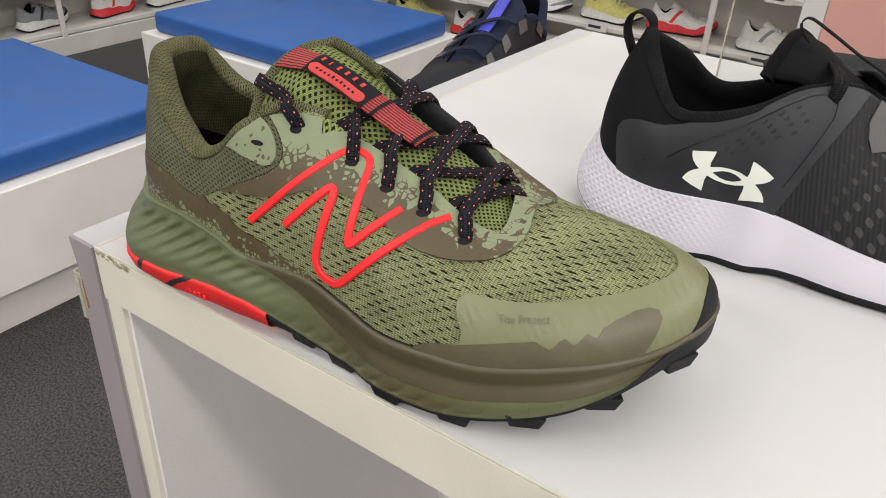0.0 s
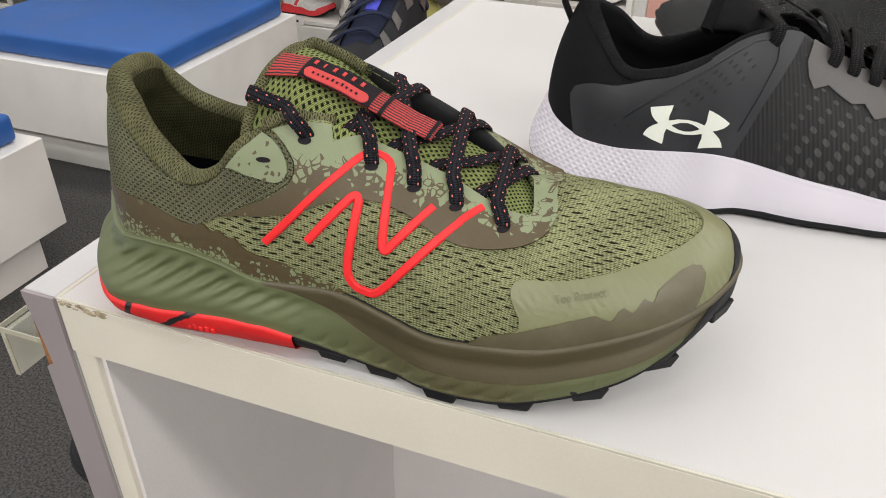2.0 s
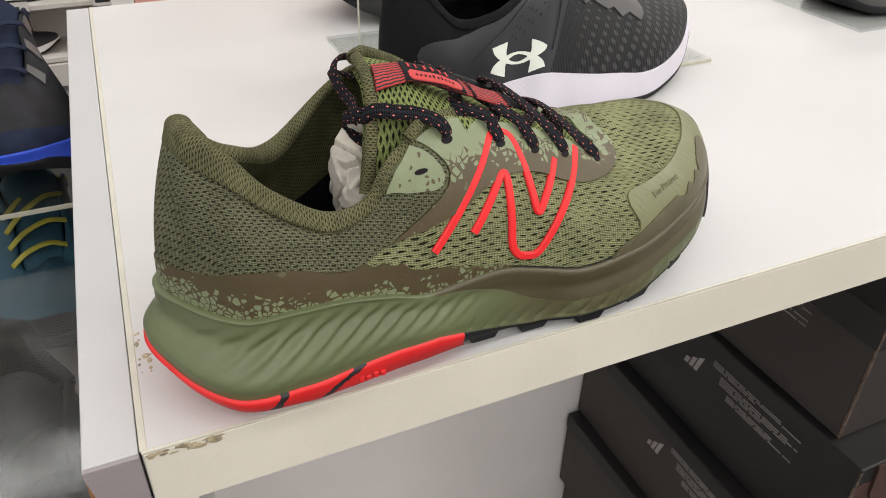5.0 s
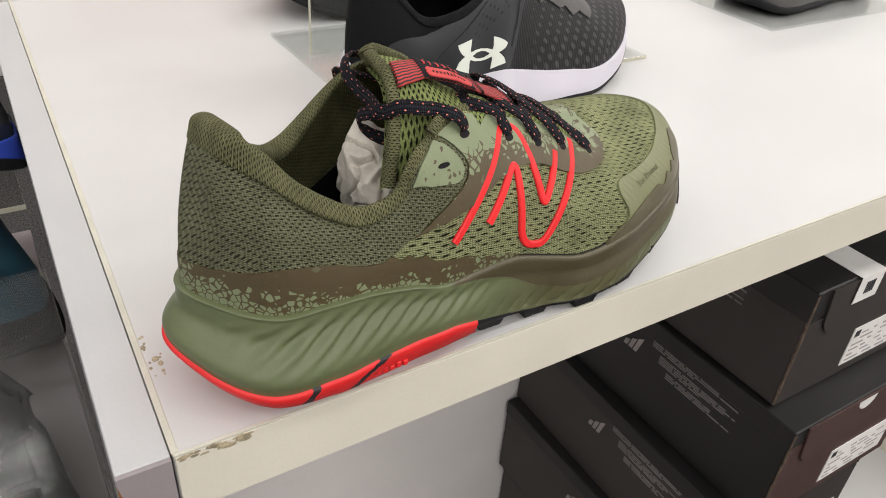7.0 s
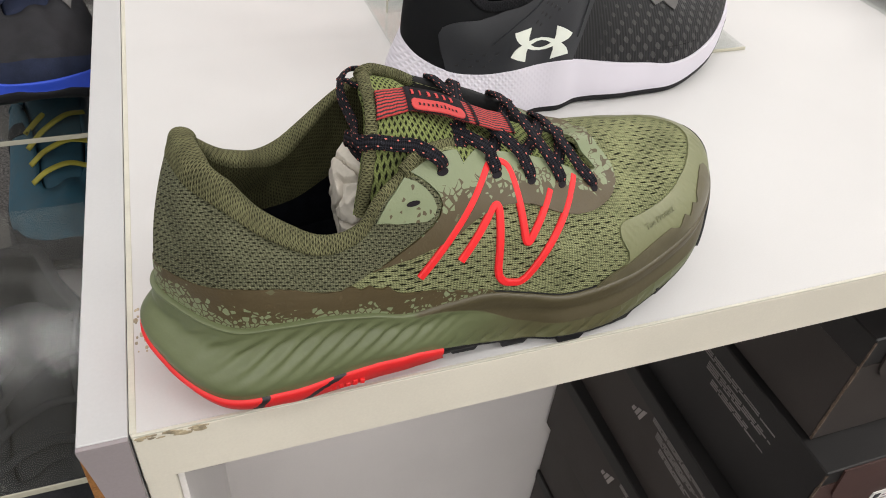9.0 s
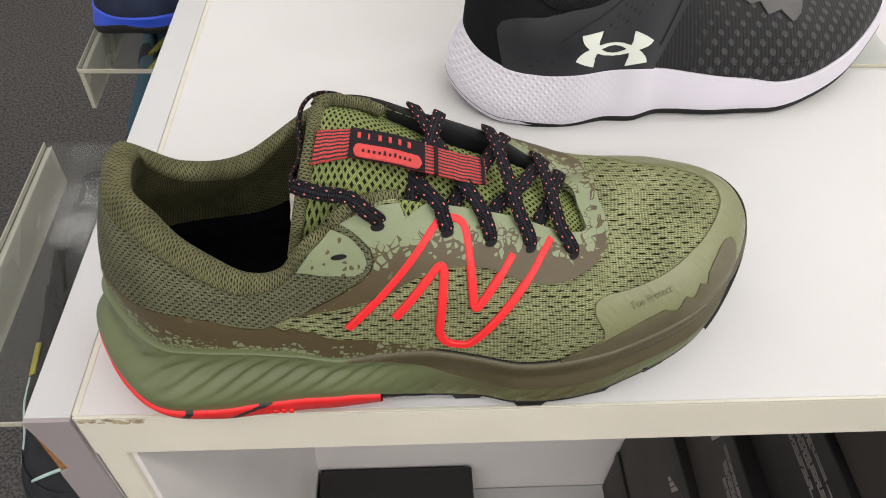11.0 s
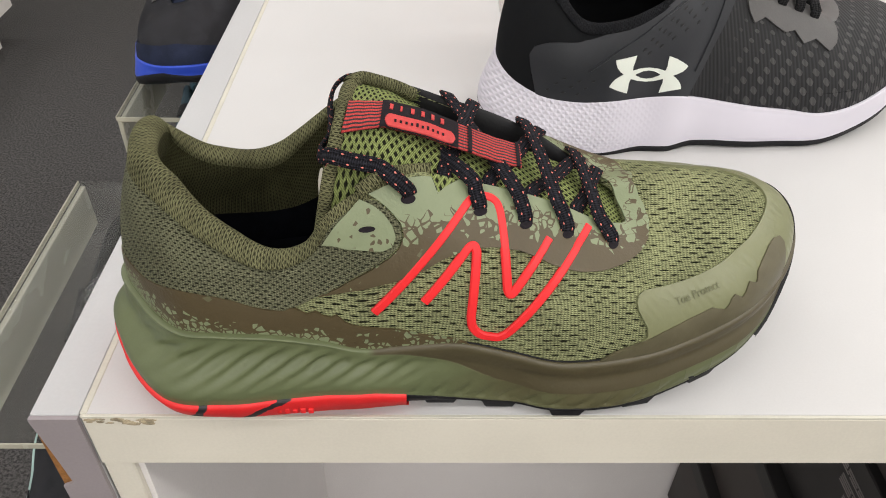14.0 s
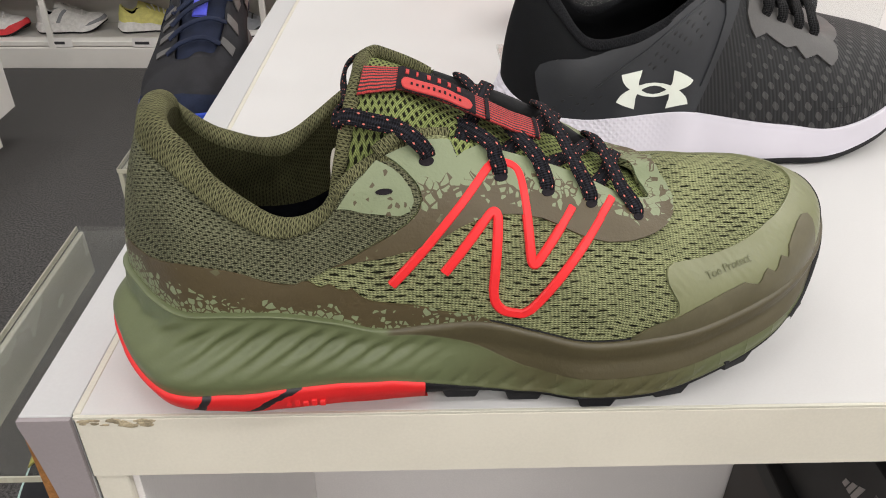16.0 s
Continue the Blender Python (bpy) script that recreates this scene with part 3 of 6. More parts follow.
def closed_below(pts, verts, faces):
    """Closes the last ring of a sheet with a fan."""
    n, k = pts.shape[:2]
    verts = np.vstack([verts, pts[:, -1].mean(0)])
    faces += [((i) * k + k - 1, ((i + 1) % n) * k + k - 1, len(verts) - 1) for i in range(n)]
    return verts, faces

# ---- the green trail running shoe ----
def runner_base(x):
    """Underside of the foam: curls up at the toe and the heel."""
    return 0.0070 + 0.0293 * np.clip((x - 0.2249) / 0.072, 0, 1.1) ** 1.83 + 0.016 * np.clip((0.042 - x) / 0.034, 0, 1) ** 1.7


def foam_base(x):
    """Where the foam ends above the heel's deeper rubber."""
    return runner_base(x) + 0.0119 * np.clip((0.1742 - x) / 0.05, 0, 1) * (1 - 0.45 * np.clip((0.06 - x) / 0.05, 0, 1)) - 0.0022 * np.clip((0.105 - x) / 0.03, 0, 1)


def runner_flute(p, s, r):
    """Slanting flutes moulded in the heel's flank, and shallow notches low on the forefoot."""
    x, z = p[..., 0], p[..., 2]
    heel = np.clip((x - 0.022) / 0.03, 0, 1) * np.clip((0.150 - x) / 0.05, 0, 1) * np.exp(-((r - 0.47) / 0.13) ** 2)
    wave = np.sin((x - 1.9 * z + 16.0 * (z - 0.022) ** 2) * 2 * np.pi / 0.0102)
    low = np.clip((x - 0.125) / 0.03, 0, 1) * np.clip((0.268 - x) / 0.04, 0, 1) * np.exp(-((r - 0.74) / 0.09) ** 2) * np.maximum(0, np.sin((x - 0.9 * z) * 2 * np.pi / 0.0110)) ** 2
    ridge = 0.0016 * np.exp(-((r - 0.16) / 0.05) ** 2) * np.clip((0.13 - x) / 0.03, 0, 1)
    return 0.0015 * heel * np.sign(wave) * np.abs(wave) ** 0.9 - 0.0011 * low + ridge


def lug(name, x, y, wide, deep, tall, turn, material, parent):
    """A tapered tread block under the sole's edge."""
    bm = box(-wide / 2, wide / 2, -deep / 2, deep / 2, 0, tall)
    for v in bm.verts:
        if v.co.z < 0.0001:
            v.co.x *= 0.72
            v.co.y *= 0.8
    bmesh.ops.bevel(bm, geom=list(bm.edges), offset=0.0006, segments=1, affect="EDGES")
    ob = part(name, bm, material, parent)
    ob.matrix_basis = pose(x, y, max(0.0, runner_base(x) - 0.0058), 0, 0, turn)
    return ob


def crumple(name, centre, size, seed, material, parent=None, label=""):
    """A ball of wrung thin paper: broad flat facets with creased ridges and a few deep folds."""
    rng = np.random.default_rng(seed)
    flats = rng.normal(size=(26, 3))
    flats /= np.linalg.norm(flats, axis=1, keepdims=True)
    reach = rng.uniform(0.80, 1.02, 26)
    bm = bmesh.new()
    bmesh.ops.create_icosphere(bm, subdivisions=6, radius=1.0)
    shift = Vector((seed * 1.7, 3, 1))
    for v in bm.verts:
        facing = flats @ np.array(v.co)
        d = float(np.min(np.where(facing > 0.25, reach / np.maximum(facing, 0.25), 1.35)))
        warp = v.co + Vector((noise.noise(v.co * 2 + shift), noise.noise(v.co * 2 - shift), 0)) * 0.35
        deep = max(0.0, 1 - abs(noise.noise(warp * 1.5 + shift)) * 5.5)
        wrinkle = 1 - abs(noise.noise(warp * 3.0 + shift * 2)) * 2.2
        d -= 0.20 * deep * deep - 0.035 * wrinkle - 0.012 * abs(noise.noise(warp * 11 + shift))
        v.co = Vector((v.co.x * size[0], v.co.y * size[1], v.co.z * size[2])) * d
    ob = part(name, bm, material, parent, label)
    ob.matrix_basis = pose(*centre)
    return ob


RUNNER = Skin(RUNNER_FOOT, RUNNER_TOP, RUNNER_BEND)
runner = thing("running_shoe", "olive green mesh trail running shoe with red side bars", "running shoe", pose(0, 0, H))
solid("upper", *upper_sheet(RUNNER), M_VAMP, runner, "olive knitted mesh upper with dark holes")
cut_panel("quarter_panel", RUNNER, [(-4, 0.985), (0, 0.985), (3, 0.985), (5.2, 0.985), (6.3, 0.985), (6.50, 0.93), (6.66, 0.84), (6.83, 0.74), (6.87, 0.67), (6.80, 0.62), (6.62, 0.585), (6.3, 0.565),
          (5.65, 0.55), (5.0, 0.545), (4.3, 0.41), (3.4, 0.44), (2.65, 0.40), (2.2, 0.37), (1.4, 0.28), (0.5, 0.20), (-4, 0.24)], 0.0003, M_QUARTER, runner, "grey-green padded heel mesh")
cut_panel("heel_overlay", RUNNER, [(-4, -0.04), (-4, 0.28), (-1, 0.23), (0.25, 0.21), (0.9, 0.24), (1.4, 0.28), (2.2, 0.38), (2.65, 0.41), (3.05, 0.44), (3.4, 0.45), (3.65, 0.43), (4.0, 0.41), (4.32, 0.415), (4.45, 0.45), (4.56, 0.44), (4.66, 0.40), (4.76, 0.365),
          (4.95, 0.39), (5.02, 0.37), (5.1, 0.335), (5.3, 0.31), (5.44, 0.325), (5.56, 0.28), (5.65, 0.25), (5.8, 0.22), (6.2, 0.185), (6.7, 0.14), (7.25, 0.085), (7.95, 0.045), (8.2, 0.02), (8.2, -0.04)], 0.0008, M_HEEL, runner, "brown heel film with sage speckles")
cut_panel("eyestay", RUNNER, [(6.42, 0.985), (6.54, 0.92), (6.68, 0.84), (6.85, 0.74), (6.90, 0.67), (6.82, 0.61), (6.64, 0.575), (6.3, 0.555), (5.65, 0.54), (4.95, 0.545), (5.3, 0.525), (5.75, 0.49), (6.15, 0.46), (6.7, 0.435), (7.0, 0.44), (7.25, 0.465),
          (7.65, 0.54), (8.1, 0.61), (8.35, 0.63), (8.65, 0.65), (9.1, 0.66), (9.45, 0.65), (9.7, 0.635), (10.05, 0.625), (10.4, 0.63), (10.8, 0.66), (11.15, 0.70), (11.7, 0.77), (12.2, 0.83), (12.75, 0.88), (13.65, 0.93),
          (14.45, 0.95), (15.3, 0.955), (16.4, 0.915), (17.0, 0.86), (17.45, 0.81), (18.0, 0.72), (18.5, 0.68), (19.5, 0.66), (20.4, 0.70), (20.4, 1.0), (16, 1.0), (12, 1.0), (7.93, 0.995), (7.65, 0.935), (7.5, 0.89), (7.42, 0.935), (7.36, 0.975), (7.2, 0.975)],
          0.0006, M_EYESTAY, runner, "sage and brown camouflage film overlay")
cut_panel("eyestay_notch", RUNNER, [(7.36, 0.995), (7.42, 0.935), (7.5, 0.885), (7.66, 0.93), (7.9, 0.995)], 0.0003, M_TONGUE, runner, "open mesh in a notch of the film", 0.1, 0.02)
v, f, uv = strap([RUNNER.at(q, w) + RUNNER.normal(np.array(q), np.array(w)) * 0.0007 for q, w in ((7.37, 0.965), (7.41, 0.94), (7.45, 0.915), (7.49, 0.885))], 0.0009, 0.0008, (0.2, -0.7, 0.6), 16, 8)
solid("notch_binding", v, f, M_OUT_BLACK, runner, "black folded edge in the notch", uv)
cut_panel("lace_lock_panel", RUNNER, [(6.30, 0.985), (6.46, 0.91), (6.60, 0.83), (6.72, 0.74), (6.76, 0.68), (6.70, 0.635), (6.55, 0.635), (6.40, 0.66), (5.95, 0.76), (5.45, 0.92), (5.75, 0.925), (6.1, 0.95)], 0.0011, M_LOCK, runner, "sage film tab with brown specks", 0.1, 0.025)
cut_panel("toe_cap", RUNNER, [(10.60, -0.03), (10.95, 0.02), (11.3, 0.10), (11.55, 0.18), (11.55, 0.26), (11.47, 0.33), (11.40, 0.40), (11.40, 0.46), (11.46, 0.505), (11.6, 0.535), (11.85, 0.54), (12.2, 0.53), (12.65, 0.515), (13.1, 0.51), (13.55, 0.51), (14.1, 0.485), (14.55, 0.455), (14.9, 0.435),
          (15.25, 0.44), (15.55, 0.46), (15.75, 0.48), (15.95, 0.54), (16.2, 0.58), (16.4, 0.62), (16.8, 0.66), (17.4, 0.64), (18.2, 0.56), (19.2, 0.46), (20.2, 0.3), (20.6, -0.03)], 0.0005, M_TOE, runner, "smooth olive toe film", 0.1, 0.03)
cut_panel("toe_mudguard", RUNNER, [(10.60, -0.03), (10.75, 0.03), (10.95, 0.08), (11.4, 0.14), (11.85, 0.205), (12.25, 0.24), (12.55, 0.25), (12.63, 0.21), (12.70, 0.18), (12.76, 0.20), (12.82, 0.24), (12.89, 0.26), (12.93, 0.23), (12.97, 0.20), (13.04, 0.22), (13.1, 0.25), (13.18, 0.28), (13.22, 0.255), (13.27, 0.23),
          (13.33, 0.26), (13.4, 0.30), (13.6, 0.335), (13.9, 0.36), (14.12, 0.35), (14.23, 0.31), (14.2, 0.25), (14.05, 0.17), (13.88, 0.07), (13.75, -0.03)], 0.0011, M_MUD, runner, "dark olive film with a torn wavy edge", 0.1, 0.03)
raised_stroke("side_bar", RUNNER, [(6.31, 0.285), (8.10, 0.87), (8.20, 0.905), (8.34, 0.925), (8.56, 0.925), (8.68, 0.905), (8.73, 0.86), (8.84, 0.43), (8.87, 0.40), (8.92, 0.40), (9.73, 0.775)], 0.0035, 0.0015, M_RED, runner, "glossy red moulded bar")
raised_stroke("side_bar", RUNNER, [(7.29, 0.29), (8.10, 0.62), (8.17, 0.64), (8.24, 0.635), (8.26, 0.60), (8.17, 0.21), (8.20, 0.15), (8.29, 0.115), (8.40, 0.10), (8.70, 0.11), (8.84, 0.145), (10.68, 0.935)], 0.0035, 0.0015, M_RED, runner, "glossy red moulded bar")

# sole
SOLE_OUT = [.0102, .0137, .0153, .0126, .0091, .0078, .0069, .0057, .0034, .0016, .0045, .0053, .0056, .0055, .0022, .0005, .0015, .0036, .0059, .0060, .0070, .0085, .0105, .0130]
mid = sole_rings(RUNNER_FOOT, SOLE_OUT, [(0, -.0022, 0, .0002), (0, .0008, 0, .0016), (0.05, .0024, .02, .0006), (0.15, .0020, .14, 0), (0.30, .0010, .30, 0), (.68, .0005, .50, 0), (1, 0, .72, 0),
                 (1.0, 0, .90, 0), (.86, 0, 1.0, 0), (.4, -.006, 1.0, .0005)], foam_base, 420, 56, runner_flute)
lip = ring(RUNNER_FOOT, np.linspace(0, 24, 420, endpoint=False))[:, 2:]
share = (lip - mid[..., 2]) / (lip - foam_base(mid[..., 0]))
mid_uv = np.vstack([np.stack([mid[..., 0], share], -1).reshape(-1, 2), (0.15, 1.0)])
solid("midsole", *closed_below(mid, *grid(mid, True)), M_MIDSOLE, runner, "green foam midsole with slanting flutes", mid_uv)


seam_s = np.linspace(-4.0, 15.6, 150)
v, f, uv = strap(ring(RUNNER_FOOT, seam_s) + plan_normal(RUNNER_FOOT, seam_s) * 0.0004 + np.array([0, 0, 0.0016]), 0.0008, 0.0008, (0, 0, 1), 300, 6)
solid("sole_seam", v, f, M_OUT_BLACK, runner, "dark seam line above the foam", uv)


def outsole(name, lo, hi, material, label, tall, under):
    """The rubber under the foam between two places along the shoe."""
    s = np.linspace(0, 24, 420, endpoint=False)
    f, n, b = ring(RUNNER_FOOT, s), plan_normal(RUNNER_FOOT, s), ring(SOLE_OUT, s)[:, None]
    outer = f + n * (b * 0.99 + (0.0006 if under > 0.004 else -0.0006))
    base = runner_base(outer[:, 0])
    arch = 1 - (0.5 * np.clip((outer[:, 0] - 0.090) / 0.045, 0, 1) + 0.62 * np.clip((0.086 - outer[:, 0]) / 0.034, 0, 1)) * (under > 0.004)
    foam, low = foam_base(outer[:, 0]), base - under * arch
    nose = 0.007 * np.clip((outer[:, 0] - 0.292) / 0.018, 0, 1)
    rows = []
    for out, z in ((-0.0016, foam + tall + nose), (0.0004, foam + tall * 0.6 + nose), (0.0006, foam - 0.001), (-0.0010, foam * 0.45 + low * 0.55), (-0.0052, low * 0.88 + foam * 0.12), (-0.0100, low), (-0.026, low)):
        deeper = 1 + 0.9 * np.clip((outer[:, :1] - 0.070) / 0.05, 0, 1) * (out < -0.004)
        p = outer + n * (out * deeper)
        p[:, 2] = z
        rows.append(p)
    pts = np.stack(rows, 1)
    verts, faces = grid(pts, True)
    keep = [q for q in faces if lo <= verts[list(q), 0].mean() < hi]
    index = {}
    for q in keep:
        for i in q:
            index.setdefault(i, len(index))
    return solid(name, [verts[i] for i in index], [tuple(index[i] for i in q) for q in keep], material, runner, label)


outsole("outsole_heel", -1, 0.137, M_OUT_RED, "bright red heel rubber", 0.0012, 0.0064)
outsole("outsole_forefoot", 0.137, 1, M_OUT_BLACK, "black forefoot rubber", 0.0002, 0.0016)
for bx, bh in ((.0810, .0030), (.0842, .0024), (.0874, .0030), (.0906, .0022), (.0938, .0030), (.0970, .0026)):
    part("sole_emboss", box(bx, bx + 0.0021, -0.0056, -0.0040, 0.0096, 0.0096 + bh, 0.0003), M_OUT_RED, runner, "raised red bar on the rubber")
for lx, ly, turn in ((.1510, .0062, 0), (.1760, .0042, 0), (.2040, -.0004, 0), (.2335, .0046, 12), (.2605, .0128, 28), (.2840, .0268, 36), (.3020, .0510, 65)):
    lug("tread_block", lx, ly + 0.0045, 0.0165, 0.011, 0.0064, turn, M_OUT_BLACK, runner)
for lx, ly in ((.160, .085), (.190, .095), (.220, .098), (.250, .096), (.16, .045), (.19, .05), (.22, .055), (.25, .06)):
    lug("tread_block", lx, ly, 0.0135, 0.012, 0.0062, 0, M_OUT_BLACK, runner)
# rubber wrapped up over the toe's tip
ts = np.linspace(13.2, 18.2, 90)
tf, tn, tb = ring(RUNNER_FOOT, ts), plan_normal(RUNNER_FOOT, ts), ring(SOLE_OUT, ts)[:, None]
climb = np.clip((ts - 13.5) / 1.1, 0, 1) * np.clip((18.2 - ts) / 1.6, 0, 1)
climb = (climb * climb * (3 - 2 * climb))[:, None]
rows = []
for q in np.linspace(0, 1, 12):
    p = tf + tn * (tb * (1 - 0.5 * (q * climb) ** 3) + 0.0013 + 0.0006 * q * climb - 0.0022 * (q > 0.95))
    low = runner_base(p[:, 0])[:, None] - 0.0012
    p[:, 2:] = low + (tf[:, 2:] + 0.0010 - low) * (0.10 + 0.90 * climb) * q
    rows.append(p)
solid("toe_bumper", *grid(np.stack(rows, 1)), M_OUT_BLACK, runner, "black ribbed rubber wrapped over the toe")
cut_panel("toe_bumper_tip", RUNNER, [(14.35, -0.03), (14.52, -0.01), (14.66, 0.05), (14.82, 0.13), (15.0, 0.19), (15.25, 0.23), (15.65, 0.24), (16.1, 0.21), (16.5, 0.15), (16.9, 0.06), (17.1, -0.03)], 0.0006, M_OUT_BLACK, runner, "black rubber tip over the toe film", 0.1, 0.03, 0.0008)
# collar, lining, insole, paper filling
roll, roll_uv, lining, lining_uv = collar_sheet(RUNNER, -3.4, 6.9, 0.0052, 0.022, 200, 0.905)
solid("collar", *grid(roll), M_COLLAR, runner, "padded olive ribbed collar", roll_uv)
lining_uv = lining_uv.reshape(200, 14, 2)
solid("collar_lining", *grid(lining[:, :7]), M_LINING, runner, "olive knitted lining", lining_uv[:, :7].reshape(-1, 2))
# The black here also paints the shade that the lining sinks into.
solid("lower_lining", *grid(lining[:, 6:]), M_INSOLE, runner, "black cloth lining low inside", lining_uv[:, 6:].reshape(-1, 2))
ss = np.linspace(0, 24, 120, endpoint=False)
sock = np.stack([ring(RUNNER_FOOT, ss) - plan_normal(RUNNER_FOOT, ss) * k for k in (0.001, 0.02, 0.035)], 1)
sock[..., 2] = 0.034
v, f = grid(sock, True)
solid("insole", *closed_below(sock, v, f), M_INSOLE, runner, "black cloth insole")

# tongue
TONGUE = [(.228, .059, .0680), (.212, .0595, .0756), (.190, .0590, .0847), (.168, .0580, .0940), (.146, .0570, .1061), (.128, .0560, .1182), (.1135, .0555, .1209)]
TONGUE_LEAN = [.0006, .0008, .0012, .0006, -.0013, -.0038, -.0025]
TONGUE_HALF = [.016, .021, .0225, .0240, .027, .029, .030]


def tongue_at(t, w, lift=0.0):
    """Points on the tongue: t along it from the vamp, w across from -1 (outer side) to 1."""
    t, w = np.broadcast_arrays(np.asarray(t, float), np.asarray(w, float))
    n = len(TONGUE) - 1
    k = np.clip(t, 0, 1) * n
    mid_line = np.stack([np.interp(k, range(n + 1), [p[i] for p in TONGUE]) for i in range(3)], -1)
    half = np.interp(k, range(n + 1), TONGUE_HALF)
    drop = np.interp(k, range(n + 1), [.003, .004, .005, .008, .014, .019, .022])
    out = mid_line.copy()
    inner = np.clip(w, 0, 1)
    out[..., 1] += w * half * (1 - 0.12 * w * w) + 0.0035 * inner * np.clip(t / 0.6, 0, 1)
    out[..., 2] += np.interp(k, range(n + 1), TONGUE_LEAN) * w - drop * w * w * (0.75 + 0.25 * w * w) * (1 - 0.45 * inner)
    out[..., 0] -= 0.006 * np.clip(t - 0.7, 0, 1) / 0.3 * w * w * (w < 0) - 0.016 * np.clip(t - 0.7, 0, 1) / 0.3 * np.clip(w, 0, 1) ** 2
    out[..., 2] += 0.0026 * np.exp(-((w - 0.32) / 0.30) ** 2) * np.clip(t - 0.7, 0, 1) / 0.3
    up = np.stack([0.42 + 0 * w, 1.1 * w, 1 + 0 * w], -1)
    return out + up / np.linalg.norm(up, axis=-1, keepdims=True) * np.asarray(lift, float)[..., None]


tt, ww = np.meshgrid(np.linspace(0, 1, 60), np.linspace(0, 1, 48), indexing="ij")
ww = -1.3 + ww * (1.3 + 0.68 + 0.32 * np.clip((tt - 0.60) / 0.10, 0, 1))
shell = np.concatenate([tongue_at(tt, ww), tongue_at(tt, ww, -0.006)[:, ::-1]], 1)
net = np.stack([tt * 0.125, ww * 0.027], -1)
solid("tongue", *grid(shell, False, True), M_TONGUE, runner, "light olive open-mesh tongue", np.concatenate([net, net[:, ::-1]], 1).reshape(-1, 2))
edge = [tongue_at(1.0, w, -0.0020) + np.array([0.0015, 0, 0]) for w in np.linspace(-1.3, 1, 11)]
v, f, uv = strap(edge, 0.0068, 0.0052, (0.9, 0, 0.45), 50, 14)
solid("tongue_binding", v, f, M_COLLAR, runner, "folded ribbed tongue edge", uv * (1, 0.024))
v, f, uv = strap([tongue_at(1.0, 0.34, -0.0010), (.1175, .0700, .1205), (.1245, .0735, .1170), (.1320, .0760, .1130), (.1382, .0772, .1092)], 0.0078, 0.0052, (0.2, 0.8, 0.6), 40, 12)
solid("tongue_binding", v, f, M_COLLAR, runner, "ribbed side edge of the tongue with a frayed end", uv * (1, 0.020))
for i in range(14):
    a, r = np.array([.1380, .0772, .1092]) + np.array([0, (i % 4 - 1.5) * 0.0014, (i // 4 - 1.5) * 0.0011]), (i * 7 % 5 - 2) * 0.0006
    v, f, uv = strap([a, a + np.array([0.0012, r * 0.5, -0.0002]), a + np.array([0.0022 + abs(r), r, r * 0.8])], 0.0003, 0.0003, (0, 0, 1), 5, 4)
    solid("loose_thread", v, f, M_TONGUE, runner, "", uv)

v, f, uv = strap([RUNNER.at(6.30, 1.0) + np.array([0, 0, 0.002]), RUNNER.at(6.62, 1.0) + np.array([0, 0.001, 0.003]), (.1370, .0318, .1040), (.1455, .0340, .1034)], 0.0052, 0.0030, (0.1, -0.8, 0.7), 30, 10)
solid("tongue_fold", v, f, M_COLLAR, runner, "ribbed fold of the tongue's side over the film", uv * (1, 0.020))
# black inner face of the far lace edge
es = np.linspace(16.9, 21.6, 60)
rim, inward = RUNNER.at(es, np.ones(60)), -plan_normal(RUNNER_TOP, es)
far_edge = np.stack([rim - inward * 0.0012 + np.array([0, 0, 0.0002]), rim + np.array([0, 0, 0.0016]), rim + inward * 0.0014 + np.array([0, 0, 0.0008]), rim + inward * 0.0022 - np.array([0, 0, 0.005]), rim + inward * 0.0010 - np.array([0, 0, 0.012])], 1)
solid("far_lace_edge", *grid(far_edge), M_OUT_BLACK, runner, "black lined inner edge of the lace opening")

# tongue label
M_TAG = Nodes("woven_label", 0.75)
tu, tv, _ = M_TAG.axes("UV")
wav = M_TAG.math("MULTIPLY", M_TAG.math("SINE", M_TAG.math("MULTIPLY", tu, 900.0)), 0.24)
stripe = M_TAG.step(M_TAG.math("SINE", M_TAG.math("ADD", M_TAG.math("MULTIPLY", tv, 54.0), M_TAG.math("MULTIPLY", wav, 2.0))), -0.35, 0.05)
M_TAG.colour(M_TAG.mix(stripe, (0.015, 0.012, 0.014), (0.50, 0.042, 0.040)))
M_TAG.bump(M_TAG.math("ADD", stripe, M_TAG.math("SINE", M_TAG.math("MULTIPLY", tu, 7000.0))), 0.5, 0.0004)
M_TAG_DARK = plain("label_black", (0.016, 0.013, 0.016), 0.8, 0.2, 200, 1500, 0.3)
M_TAG_RED = plain("label_red", (0.50, 0.042, 0.040), 0.7, 0.08, 200, 1500, 0.3)


def tag_at(t, w, lift):
    """On the woven label: t from its rear end to its front end, w across."""
    k, a = 0.985 - 0.565 * t, -0.42 + 0.30 * t
    return tongue_at(k, a + w * (0.0062 - 0.0008 * t) / np.interp(k, np.linspace(0, 1, 7), TONGUE_HALF), lift + 0.0022 + 0.0044 * (lambda q: q * q * (3 - 2 * q))(np.clip((t - 0.20) / 0.35, 0, 1)))


